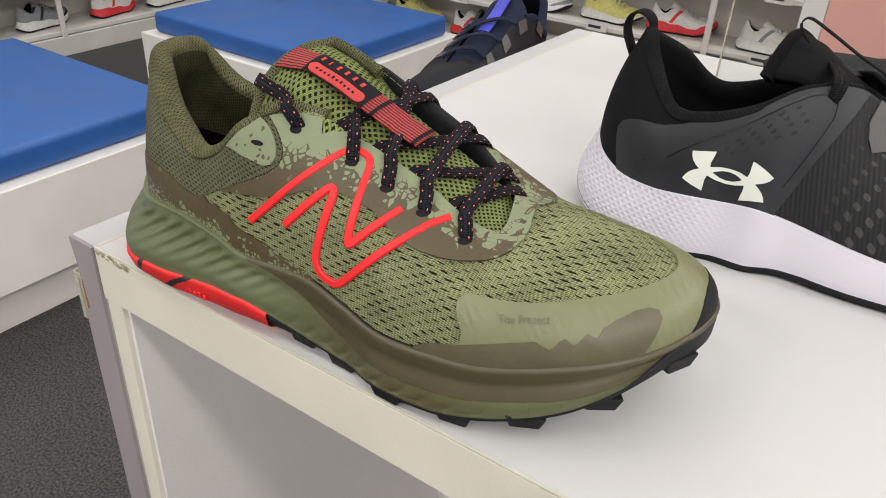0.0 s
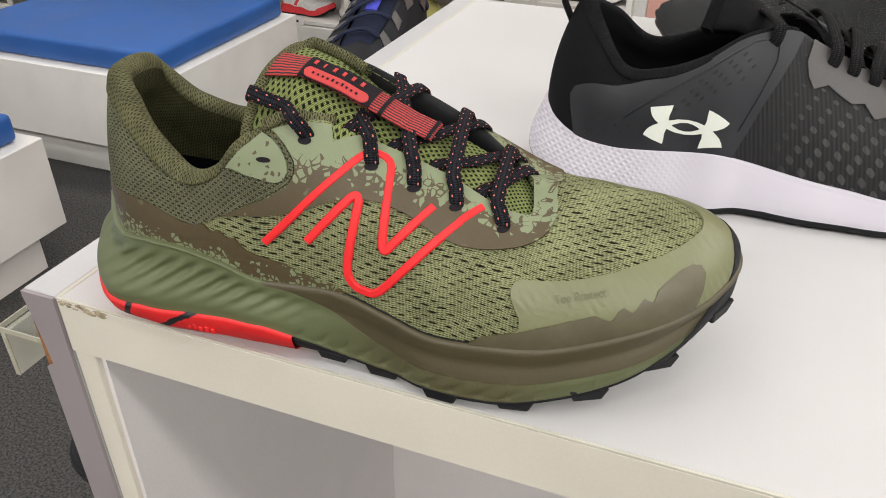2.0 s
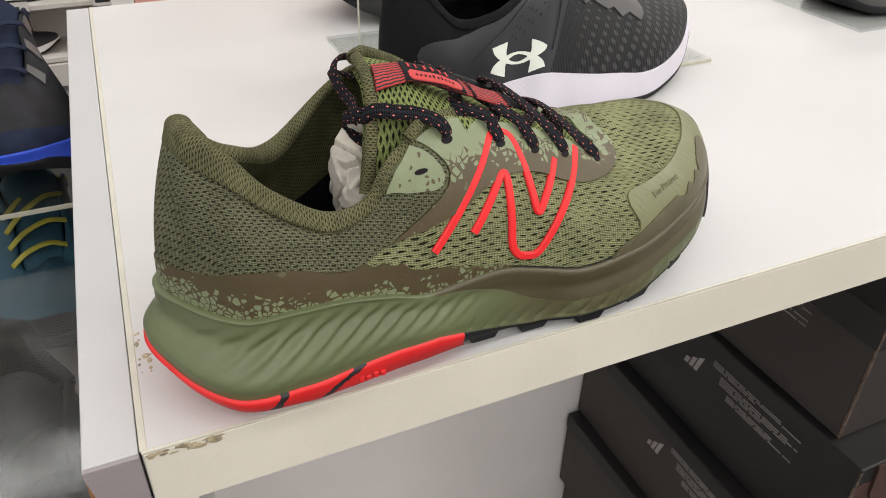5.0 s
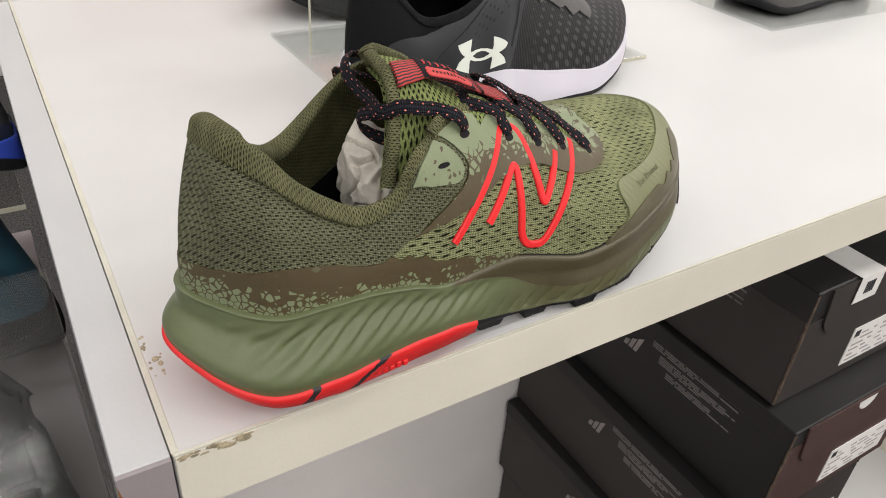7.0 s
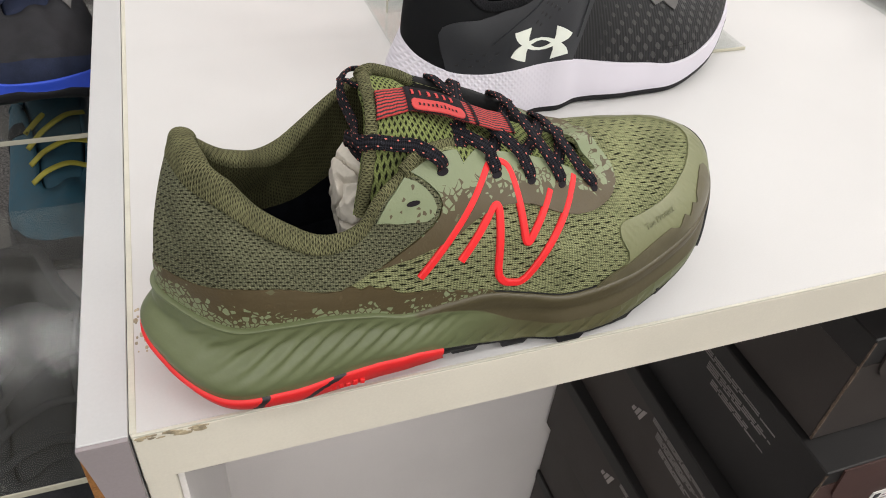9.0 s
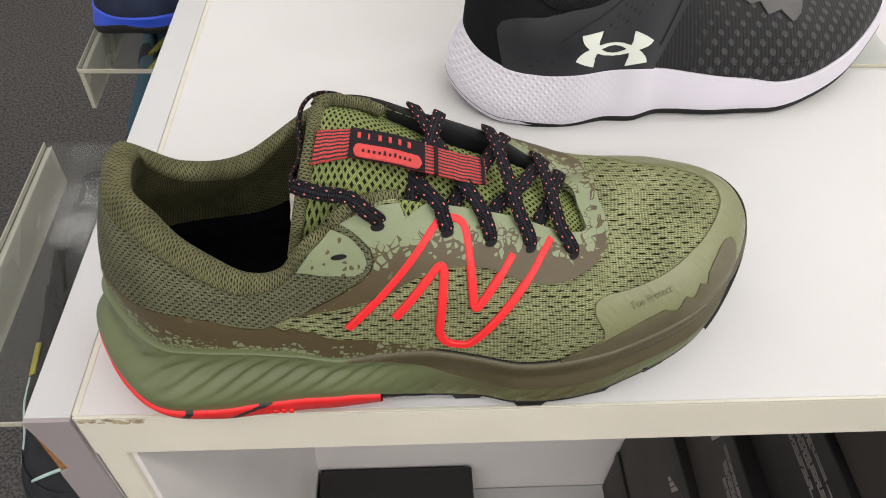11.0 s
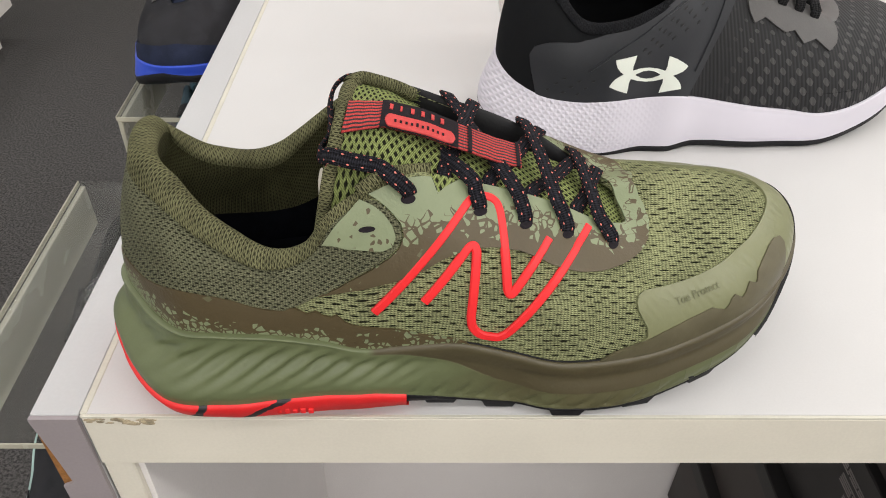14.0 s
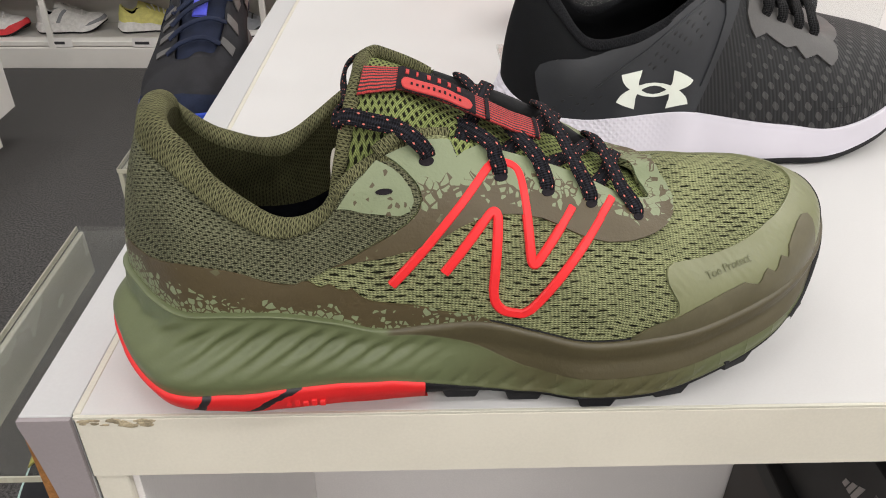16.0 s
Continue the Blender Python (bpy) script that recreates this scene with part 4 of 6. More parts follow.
def tag_sheet(name, t0, t1, w0, w1, lift, material, label, parent, n=40, bow=0.0, rounded=0.0):
    t, w = np.meshgrid(np.linspace(t0, t1, n), np.linspace(w0, w1, 10), indexing="ij")
    if rounded:
        inset = np.clip(1 - np.minimum(t - t0, t1 - t) / rounded, 0, 1)
        w = (w0 + w1) / 2 + (w - (w0 + w1) / 2) * np.sqrt(np.maximum(0.02, 1 - inset ** 2))
    top = tag_at(t, w, lift + bow * np.sin(np.linspace(0, np.pi, n))[:, None])
    pts = np.concatenate([top, tag_at(t, w, lift - 0.0009)[:, ::-1]], 1)
    uv = np.stack([np.concatenate([t, t], 1) * 0.075, np.concatenate([w, w], 1) * 0.5 + 0.5], -1).reshape(-1, 2)
    return solid(name, *grid(pts, False, True), material, parent, label, uv)


tag = tag_sheet("tongue_label", 0, 1, -1, 1, 0.0008, M_TAG.mat, "woven red and black striped label", runner)
tag_sheet("label_field", 0.24, 0.66, -1.0, 1.0, 0.0012, M_TAG_DARK, "black woven field", tag)
tag_sheet("label_badge", 0.27, 0.64, -0.95, -0.12, 0.0017, M_TAG_RED, "red rounded badge", tag, 40, 0.0, 0.03)
for i in range(10):
    a = 0.315 + i * 0.0285
    tag_sheet("badge_bar", a, a + 0.012, -0.62, -0.46 + 0.08 * (i in (4, 6)), 0.0019, M_TAG_DARK, "black bar on the red badge", tag, 4)
for i in range(6):
    a = 0.285 + i * 0.056
    tag_sheet("label_bar", a, a + 0.018 - 0.008 * (i == 1), 0.26, 0.64, 0.0017, M_TAG_RED, "red bar on the black field", tag, 4)
for t in (0.71, 0.97):
    tag_sheet("label_stitch", t, t + 0.02, -1.02, 1.02, 0.0014, M_TAG_DARK, "black bar tack", tag, 4)


# laces
def on_skin(s, v, lift=0.0):
    return RUNNER.at(np.array(s), np.array(v)) + RUNNER.normal(np.array(s), np.array(v)) * lift


def lace(points, ups=(0.2, -0.3, 1), width=0.0060, n=44):
    v, f, uv = strap(points, width, 0.0017, ups, n, 14)
    return solid("lace", v, f, M_LACE, runner, "flat black lace with coral flecks", uv)


HOLES = [(6.96, 0.86), (8.34, 0.83), (9.25, 0.815), (10.15, 0.83), (11.2, 0.845)]
SIDE_UP, TOP_UP = (0.25, -0.85, 0.6), (0.35, 0.0, 1.0)
for i, (hs, hv) in enumerate(HOLES):
    # No hole is cut: a black disc paints the dark inside it.
    hole_bm = bmesh.new()
    bmesh.ops.create_cone(hole_bm, cap_ends=True, segments=16, radius1=0.0022, radius2=0.0022, depth=0.0012)
    nrm = Vector(RUNNER.normal(np.array(hs), np.array(hv)))
    part("eyelet", hole_bm, M_TAG_DARK, runner, "dark disc for a punched lace hole").matrix_basis = Matrix.Translation(on_skin(hs, hv, 0.0007)) @ nrm.to_track_quat("Z", "Y").to_matrix().to_4x4() @ Matrix.Diagonal((1.25, 0.8, 1, 1))
    if i == 0:
        continue
    e = on_skin(hs - 0.25, 1.0, 0.0030)
    far = on_skin(21.2 - (i - 1) * 1.02 - 0.05, 0.985, 0.0012)
    over = 0.35 if i < 3 else 0.8
    mid1 = e * 0.62 + far * 0.38 + np.array([0, 0, 0.0048 * over])
    mid2 = e * 0.25 + far * 0.75 + np.array([0, 0, 0.0062 * over])
    lace([on_skin(hs + 0.02, hv, -0.0030), on_skin(hs - 0.02, hv + 0.03, 0.0018), on_skin(hs - 0.12, 0.93, 0.0030), e + np.array([0, 0, 0.0008]), mid1, mid2, far + np.array([0, 0, 0.0028]), far + np.array([0.001, 0.004, -0.003])],
         [SIDE_UP, SIDE_UP, SIDE_UP, (0.3, -0.5, 0.9), TOP_UP, TOP_UP, (0.3, 0.5, 0.8)])
for i in range(1, 5):
    hs = HOLES[i][0]
    e = on_skin(hs - 0.62, 1.0, -0.0024)
    far = on_skin(19.9 - (i - 1) * 1.0 - 0.1, 0.985, 0.0010)
    lace([e + np.array([0.001, -0.006, -0.005]), e + np.array([0, 0.003, 0.0012]), e * 0.62 + far * 0.38 + np.array([0, 0, 0.0026]), e * 0.25 + far * 0.75 + np.array([0, 0, 0.0036]), far + np.array([0, 0, 0.0024]), far + np.array([0, 0.005, -0.003])], TOP_UP)
lace([on_skin(7.0, 0.86, -0.003), on_skin(6.96, 0.90, 0.0022), on_skin(6.75, 0.99, 0.0056), (.1270, .0272, .1090), (.1180, .0268, .1115), (.1105, .0285, .1125), (.1060, .0345, .1085)], [SIDE_UP, SIDE_UP, (0, -0.7, 0.7), (0, -0.8, 0.5), (0, -0.8, 0.5), (-0.5, -0.6, 0.5), (-1, 0, 0.3)])
lace([(.1085, .0310, .1095), (.1050, .0370, .1085), (.1072, .0480, .1080), (.1070, .0590, .1085), (.1062, .0680, .1115), (.1080, .0745, .1150), (.1130, .0800, .1160), (.1220, .0830, .1130), (.1320, .0830, .1050)], [(-1, -.4, 0.2), (-1, -.2, 0.3), (-1, 0, 0.3), (-1, 0, 0.3), (-1, .2, 0.5), (-.7, 0.5, 1), (0, 0.6, 1), (0.2, 0.8, 0.6)], n=64)
lace([(.1085, .0350, .1080), (.1055, .0440, .1045), (.1050, .0530, .1000), (.1062, .0565, .0945), (.1100, .0525, .0905), (.1150, .0470, .0890)], (-1, 0.2, 0.2), n=40)
lock_nrm = Vector(RUNNER.normal(np.array(6.34), np.array(0.80)))
# Another black disc, for the shade within the empty hole.
lock_bm = bmesh.new()
bmesh.ops.create_cone(lock_bm, cap_ends=True, segments=12, radius1=0.0018, radius2=0.0018, depth=0.0010)
part("lock_hole", lock_bm, M_TAG_DARK, runner, "dark disc for an empty punched hole").matrix_basis = Matrix.Translation(on_skin(6.34, 0.80, 0.0014)) @ lock_nrm.to_track_quat("Z", "Y").to_matrix().to_4x4() @ Matrix.Diagonal((1.7, 0.62, 1, 1))
M_TOETEXT = plain("toe_print", (0.142, 0.146, 0.075), 0.5, 0.1, 100, 900, 0.1)
tx = on_skin(12.45, 0.405, 0.0014)
tz = Vector(RUNNER.normal(np.array(12.45), np.array(0.405)))
ty = Vector(on_skin(12.80, 0.405) - on_skin(12.10, 0.410)).normalized()
writing("toe_lettering", "Toe Protect", 0.0050, M_TOETEXT, Matrix.Translation(tx) @ Matrix((ty, tz.cross(ty), tz)).transposed().to_4x4() @ Matrix.Diagonal((0.80, 1, 1, 1)), runner, 0.0001, "debossed words on the toe film", 0.0)
paper = crumple("tissue_paper", (.1155, .0555, H + .0610), (.0185, .0220, .0265), 5, M_PAPER)
tagged(paper, "crumpled white tissue paper stuffed in the shoe", "paper")

# ---- a simpler shoe for the rest of the shop ----


def plain_shoe(name, label, m, upper, sole, trim, lace_mat, detail=1, toe_trim=None, group=""):
    """A sports shoe: upper, midsole, outsole, collar, lining, tongue and laces."""
    ob = thing(name, label, "shoe", m, group)
    n = 90 if detail else 48
    solid("upper", *upper_sheet(RUNNER, n, 16), upper, ob)
    pts = sole_rings(RUNNER_FOOT, SOLE_OUT, [(0, -.004, 0, .0), (0, .002, 0, .001), (.2, .002, .2, 0), (1, 0, .7, 0), (1, 0, .95, 0), (.8, 0, 1, 0), (.3, -.006, 1, 0)], runner_base, n, 16)
    solid("midsole", *closed_below(pts, *grid(pts, True)), sole, ob)
    low = sole_rings(RUNNER_FOOT, SOLE_OUT, [(.95, -.004, 1, .001), (1, .0004, .97, .0006), (1, .0002, 1, -.003), (.9, -.002, 1, -.0062), (.3, -.01, 1, -.0062)], runner_base, n, 10)
    solid("outsole", *closed_below(low, *grid(low, True)), M_OUT_BLACK, ob)
    r, ruv, li, luv = collar_sheet(RUNNER, -3.4, 6.9, 0.0052, 0.03, 60)
    solid("collar", *grid(r), trim, ob, "", ruv)
    solid("lining", *grid(li), M_INSOLE, ob, "", luv)
    t, w = np.meshgrid(np.linspace(0, 1, 20), np.linspace(-1, 1, 12), indexing="ij")
    solid("tongue", *grid(np.concatenate([tongue_at(t, w), tongue_at(t, w, -0.005)[:, ::-1]], 1), False, True), trim, ob)
    for i in range(1, 5):
        e, far = on_skin(HOLES[i][0], 0.9, 0.001), on_skin(21.2 - (i - 1) * 1.02, 0.97, 0.001)
        v, f, uv = strap([e, e * 0.7 + far * 0.3 + np.array([0, 0, .008]), e * 0.3 + far * 0.7 + np.array([0, 0, .009]), far], 0.006, 0.002, TOP_UP, 16, 8)
        solid("lace", v, f, lace_mat, ob, "", uv)
    cut_panel("side_overlay", RUNNER, [(7.6, 0.9), (8.4, 0.95), (6.6, 0.1), (5.6, 0.12)], 0.0008, toe_trim or trim, ob, "", 0.4, 0.2)
    cut_panel("toe_bumper", RUNNER, [(11.3, -0.03), (12.2, 0.25), (13.5, 0.32), (15, 0.36), (16.5, 0.30), (17.8, 0.22), (18.6, -0.03)], 0.0008, toe_trim or trim, ob, "", 0.4, 0.2)
    return ob


# ---- the black training shoe beside it ----
TRAINER_FOOT = [
    (.0134, .0415, .0491), (.0177, .0223, .0407), (.0360, .0085, .0335), (.0578, .0027, .0319), (.0781, -.0005, .0343), (.0992, .0037, .0349),
    (.1176, .0022, .0368), (.1345, .0077, .0326), (.1532, .0079, .0293), (.1722, .0075, .0265), (.1919, .0083, .0242), (.2133, .0081, .0219),
    (.2363, .0142, .0237), (.2625, .0290, .0295), (.2856, .0511, .0359), (.3005, .0735, .0390), (.2960, .0936, .0375), (.2755, .1128, .0337),
    (.2401, .1215, .0298), (.2007, .1175, .0278), (.1534, .1019, .0288), (.1137, .0911, .0315), (.0788, .0840, .0361), (.0393, .0717, .0441)]
TRAINER_TOP = [
    (.0259, .0515, .1046), (.0293, .0352, .1077), (.0408, .0237, .0932), (.0582, .0148, .0748), (.0802, .0077, .0782), (.1016, .0126, .0871),
    (.1222, .0194, .1018), (.1430, .0288, .1051), (.1590, .0336, .0973), (.1737, .0369, .0901), (.1899, .0390, .0830), (.2040, .0410, .0760),
    (.2130, .0470, .0705), (.2160, .0530, .0700), (.2160, .0590, .0700), (.2140, .0660, .0705), (.2110, .0730, .0720), (.2060, .0790, .0740),
    (.1960, .0830, .0790), (.1760, .0830, .0880), (.1480, .0790, .1000), (.1079, .0720, .0918), (.0697, .0730, .0775), (.0440, .0659, .0945)]
TRAINER_BEND = [32, 30, 32, 40, 45, 48, 50, 56, 60, 62, 65, 68, 70, 72, 75, 78, 78, 75, 70, 62, 60, 45, 30, 25]
TRAINER = Skin(TRAINER_FOOT, TRAINER_TOP, TRAINER_BEND)
M_T_BLACK = plain("black_textile", (0.0068, 0.0072, 0.0082), 0.8, 0.15, 60, 1500, 0.4)
M_T_CHAR = plain("charcoal_film", (0.0205, 0.0220, 0.0265), 0.44, 0.06, 30, 800, 0.15, shine=0.4)
M_T_GREY = plain("warm_grey_film", (0.070, 0.066, 0.065), 0.5, 0.08, 60, 800, 0.2)
M_T_LOGO = plain("pale_print", (0.74, 0.77, 0.70), 0.45, 0.02, 60, 900, 0.05)


def dotted_mesh():
    """Black ribbed mesh printed with rows of grey ovals that grow towards the sole."""
    m = Nodes("dotted_black_mesh", 0.7)
    x, y, z = m.axes()
    v = m.math("ADD", y, z)
    d = lens_holes(m, m.math("ADD", x, m.math("MULTIPLY", v, 0.35)), v, 0.0105, 0.0072, 0.20, 0.40)
    size = m.step(m.math("ADD", m.math("SUBTRACT", 0.135, v), m.math("MULTIPLY", m.math("SUBTRACT", x, 0.2), 0.5)), -0.02, 0.09, 0.25, 1.15)
    dot = m.math("MULTIPLY", m.math("SUBTRACT", 1.0, m.step(m.math("SUBTRACT", d, size), -0.12, 0.05)), m.step(x, 0.142, 0.165))
    rib = m.math("SINE", m.math("MULTIPLY", m.math("ADD", x, m.math("MULTIPLY", v, 0.2)), 2600.0))
    m.colour(m.mix(dot, m.mix(m.step(rib, -1, 1), (0.0035, 0.0037, 0.0045), (0.0075, 0.0078, 0.0095)), m.mix(m.noise(90.0, 3), (0.030, 0.0295, 0.030), (0.058, 0.056, 0.056))))
    m.bump(m.math("ADD", m.math("MULTIPLY", rib, 0.4), dot), 0.5, 0.0006)
    return m.mat


M_T_MESH = dotted_mesh()


def white_foam():
    m = Nodes("white_foam", 0.5)
    x, y, z = m.axes()
    a = m.math("SINE", m.math("MULTIPLY", m.math("ADD", x, z), 1500.0))
    b = m.math("SINE", m.math("MULTIPLY", m.math("SUBTRACT", m.math("MULTIPLY", x, 0.8), z), 1500.0))
    net = m.math("MULTIPLY", m.math("MAXIMUM", a, b), m.step(x, 0.05, 0.12, 1.0, 0.0))
    m.colour(m.mix(m.noise(25.0, 4), (0.58, 0.555, 0.625), (0.65, 0.622, 0.69)))
    m.bump(net, 0.45, 0.0008)
    return m.mat


M_T_FOAM = white_foam()


def trainer_base(x):
    return 0.0056 + 0.022 * np.clip((x - 0.215) / 0.083, 0, 1) ** 1.7 + 0.016 * np.clip((0.035 - x) / 0.04, 0, 1) ** 1.6 + 0.003 * np.exp(-((x - 0.115) / 0.03) ** 2) - 0.0042 * np.clip((0.150 - x) / 0.03, 0, 1)


trainer = thing("training_shoe", "black and charcoal training shoe with a thick white sole", "training shoe", pose(0.176, 0.204, H, 0, 0, 0.5))
solid("upper", *upper_sheet(TRAINER, 240, 36), M_T_MESH, trainer, "black ribbed mesh with grey printed ovals")
cut_panel("heel_panel", TRAINER, [(-4, 0.98), (0, 0.98), (3, 0.98), (4.3, 0.98), (3.95, 0.955), (3.5, 0.90), (3.15, 0.83), (2.5, 0.64), (1.95, 0.48), (1.70, 0.38), (1.72, 0.2), (2.1, -0.03), (-4, -0.03)], 0.0002, M_T_BLACK, trainer, "smooth black heel textile", 0.15, 0.03)
cut_panel("side_panel", TRAINER, [(2.0, -0.03), (1.86, 0.12), (1.72, 0.25), (1.65, 0.34), (1.75, 0.43), (1.95, 0.50), (2.5, 0.66), (3.15, 0.85), (3.55, 0.92), (3.95, 0.975), (5.0, 0.98), (6.2, 0.98), (7.4, 0.985), (7.38, 0.80), (7.25, 0.60), (7.05, 0.43), (6.8, 0.22), (6.5, 0.03), (6.48, -0.03)], 0.0009, M_T_CHAR, trainer, "charcoal moulded side film", 0.15, 0.03)
def dimple(s, v, long, wide):
    """A small pressed oval in the charcoal film, its shade put into a darker disc."""
    bm = bmesh.new()
    bmesh.ops.create_cone(bm, cap_ends=True, segments=14, radius1=1.0, radius2=0.55, depth=0.0010)
    along = Vector(TRAINER.at(np.array(s + 0.05), np.array(v + 0.012)) - TRAINER.at(np.array(s), np.array(v))).normalized()
    out = Vector(TRAINER.normal(np.array(s), np.array(v)))
    side = out.cross(along).normalized()
    part("pressed_oval", bm, M_T_MARK, trainer).matrix_basis = Matrix.Translation(TRAINER.at(np.array(s), np.array(v)) + np.array(out) * 0.0012) @ Matrix((side.cross(out) * long, side * wide, out)).transposed().to_4x4()


# The charcoal film darkened, to paint the shade of the pressed ovals.
M_T_MARK = plain("shaded_press_film", (0.0075, 0.0078, 0.009), 0.55, 0.15, 90, 700, 0.1)
for i in range(6):
    for j in range(4):
        ds, dv = 4.55 + i * 0.33 + j * 0.17, 0.50 + j * 0.085 + i * 0.022
        if dv < 0.84 and ds < 6.5:
            dimple(ds, dv, 0.0021, 0.0010)
for i in range(3):
    for j in range(3):
        dimple(2.25 + i * 0.40 + j * 0.2, 0.12 + j * 0.09 + i * 0.012, 0.0021, 0.0010)
LOBE = [(0.0, -0.57), (-0.25, -0.50), (-0.45, -0.33), (-0.66, -0.05), (-0.80, 0.20), (-0.90, 0.45), (-0.96, 0.72), (-1.0, 1.02), (-0.73, 1.29), (-0.46, 1.52), (-0.47, 1.0), (-0.485, 0.70), (-0.47, 0.40), (-0.42, 0.12), (-0.33, -0.08), (-0.17, -0.28), (0.0, -0.35)]
ARCH = LOBE + [(-a, b) for a, b in LOBE[-2:0:-1]]


def on_side(a, b):
    """From the mark's own axes to the trainer's s, v."""
    return 4.952 + 1.105 * a + 0.079 * a * a + 0.029 * b, 0.282 - 0.110 * a + 0.006 * a * a + 0.129 * b - 0.037 * a * b


cut_panel("side_mark", TRAINER, [on_side(a, b) for a, b in ARCH], 0.0016, M_T_LOGO, trainer, "pale printed arch", 0.12, 0.04, 0.0003)
cut_panel("side_mark", TRAINER, [on_side(a, -b) for a, b in ARCH], 0.0016, M_T_LOGO, trainer, "pale printed arch", 0.12, 0.04, 0.0003)
raised_stroke("moulded_ridge", TRAINER, [(3.3, 0.45), (4.05, 0.69), (4.7, 0.80), (5.6, 0.87), (6.2, 0.92), (6.55, 0.915), (6.83, 0.86), (6.97, 0.73), (6.85, 0.50), (6.5, 0.22)], 0.0013, 0.0024, M_T_CHAR, trainer, "thin moulded ridge")
cut_panel("eyestay", TRAINER, [(7.75, 1.0), (7.8, 0.81), (8.0, 0.71), (8.25, 0.64), (8.65, 0.71), (9.1, 0.67), (9.45, 0.64), (9.8, 0.68), (10.15, 0.59), (10.6, 0.66), (11.05, 0.57), (11.4, 0.65), (11.65, 0.75), (12, 0.88), (13.5, 0.92), (15, 0.92),
          (16.5, 0.9), (17.5, 0.84), (18.5, 0.8), (20, 0.8), (20.3, 1.0)], 0.0008, M_T_GREY, trainer, "warm grey zigzag lace film")
TRAINER_OUT = [.0103, .0111, .0117, .0105, .0065, .0057, .0045, .0046, .0059, .0059, .0054, .0039, .0022, .0030, .0033, .0051, .0057, .0059, .0059, .0070, .0080, .0089, .0098, .0115]
pts = sole_rings(TRAINER_FOOT, TRAINER_OUT, [(0, -.004, 0, .0), (0, .0012, 0, .0014), (0.1, .0018, .06, 0), (.45, .001, .25, 0), (.9, 0, .55, 0), (1, 0, .80, 0), (.95, 0, .95, 0), (.8, 0, 1, 0), (.3, -.006, 1, 0)], trainer_base, 300, 40)
solid("midsole", *closed_below(pts, *grid(pts, True)), M_T_FOAM, trainer, "thick white foam sole with a netted heel")
low = sole_rings(TRAINER_FOOT, TRAINER_OUT, [(.8, -.004, 1, .0), (.95, .0002, 1, .0004), (.93, 0, 1, -.002), (.85, -.001, 1, -.0044), (.3, -.01, 1, -.0044)], trainer_base, 300, 10)
low[..., 2] = np.maximum(low[..., 2] + 0.0038 * np.clip((0.075 - low[..., 0]) / 0.03, 0, 1), 0.0003)
solid("outsole", *closed_below(low, *grid(low, True)), M_OUT_BLACK, trainer, "thin black rubber outsole")
M_T_ROLL = ribbed("black_collar_knit", (0.013, 0.0135, 0.0155), (0.005, 0.005, 0.006), 0.0011, 0.0024)
roll, roll_uv, lining, lining_uv = collar_sheet(TRAINER, -3.4, 7.2, 0.0040, 0.03, 160, 0.93)
solid("collar", *grid(roll), M_T_ROLL, trainer, "black piped collar", roll_uv)
solid("lining", *grid(lining), M_T_BLACK, trainer, "black lining", lining_uv)
sock = np.stack([ring(TRAINER_FOOT, ss) - plan_normal(TRAINER_FOOT, ss) * k for k in (0.001, 0.02, 0.035)], 1)
sock[..., 2] = 0.036
v, f = grid(sock, True)
solid("insole", *closed_below(sock, v, f), M_INSOLE, trainer, "black insole")
t, w = np.meshgrid(np.linspace(0, 1, 40), np.linspace(-1, 1, 24), indexing="ij")


def trainer_tongue(t, w, lift=0.0):
    p = tongue_at(t, w * 0.95, lift) + np.array([-0.012, 0.002, 0.0])
    p[..., 2] -= 0.004
    p[..., 0] += 0.004 * np.clip(t, 0, 1) ** 2
    return p


solid("tongue", *grid(np.concatenate([trainer_tongue(t, w), trainer_tongue(t, w, -0.007)[:, ::-1]], 1), False, True), M_T_BLACK, trainer, "padded black tongue")
v, f, uv = strap([trainer_tongue(1.0, q, -0.003) for q in np.linspace(-1, 1, 9)], 0.010, 0.007, (0.9, 0, 0.45), 40, 12)
solid("tongue_binding", v, f, M_T_ROLL, trainer, "", uv)
v, f, uv = strap(
    [(.0255, .044, .080), (.0195, .044, .094), (.0140, .044, .106), (.0150, .044, .115), (.0215, .044, .1185), (.0285, .044, .114), (.0300, .044, .100)], 0.0018, 0.012, (0, 1, 0), 50, 10)
solid("heel_loop", v, f, M_T_BLACK, trainer, "black webbing pull loop", uv)
v, f, uv = strap([(.1130, .050, .1170), (.1082, .050, .1215), (.1063, .050, .1260), (.1099, .050, .1292), (.1210, .050, .1242), (.1372, .050, .1155), (.1525, .051, .1078), (.1600, .052, .1010)], 0.0042, 0.0011, (0.3, 0, 1), 60, 8)
solid("tongue_loop", v, f, M_T_BLACK, trainer, "thin black tongue loop", uv)


def on_trainer(s, v, lift=0.0):
    return TRAINER.at(np.array(s), np.array(v)) + TRAINER.normal(np.array(s), np.array(v)) * lift


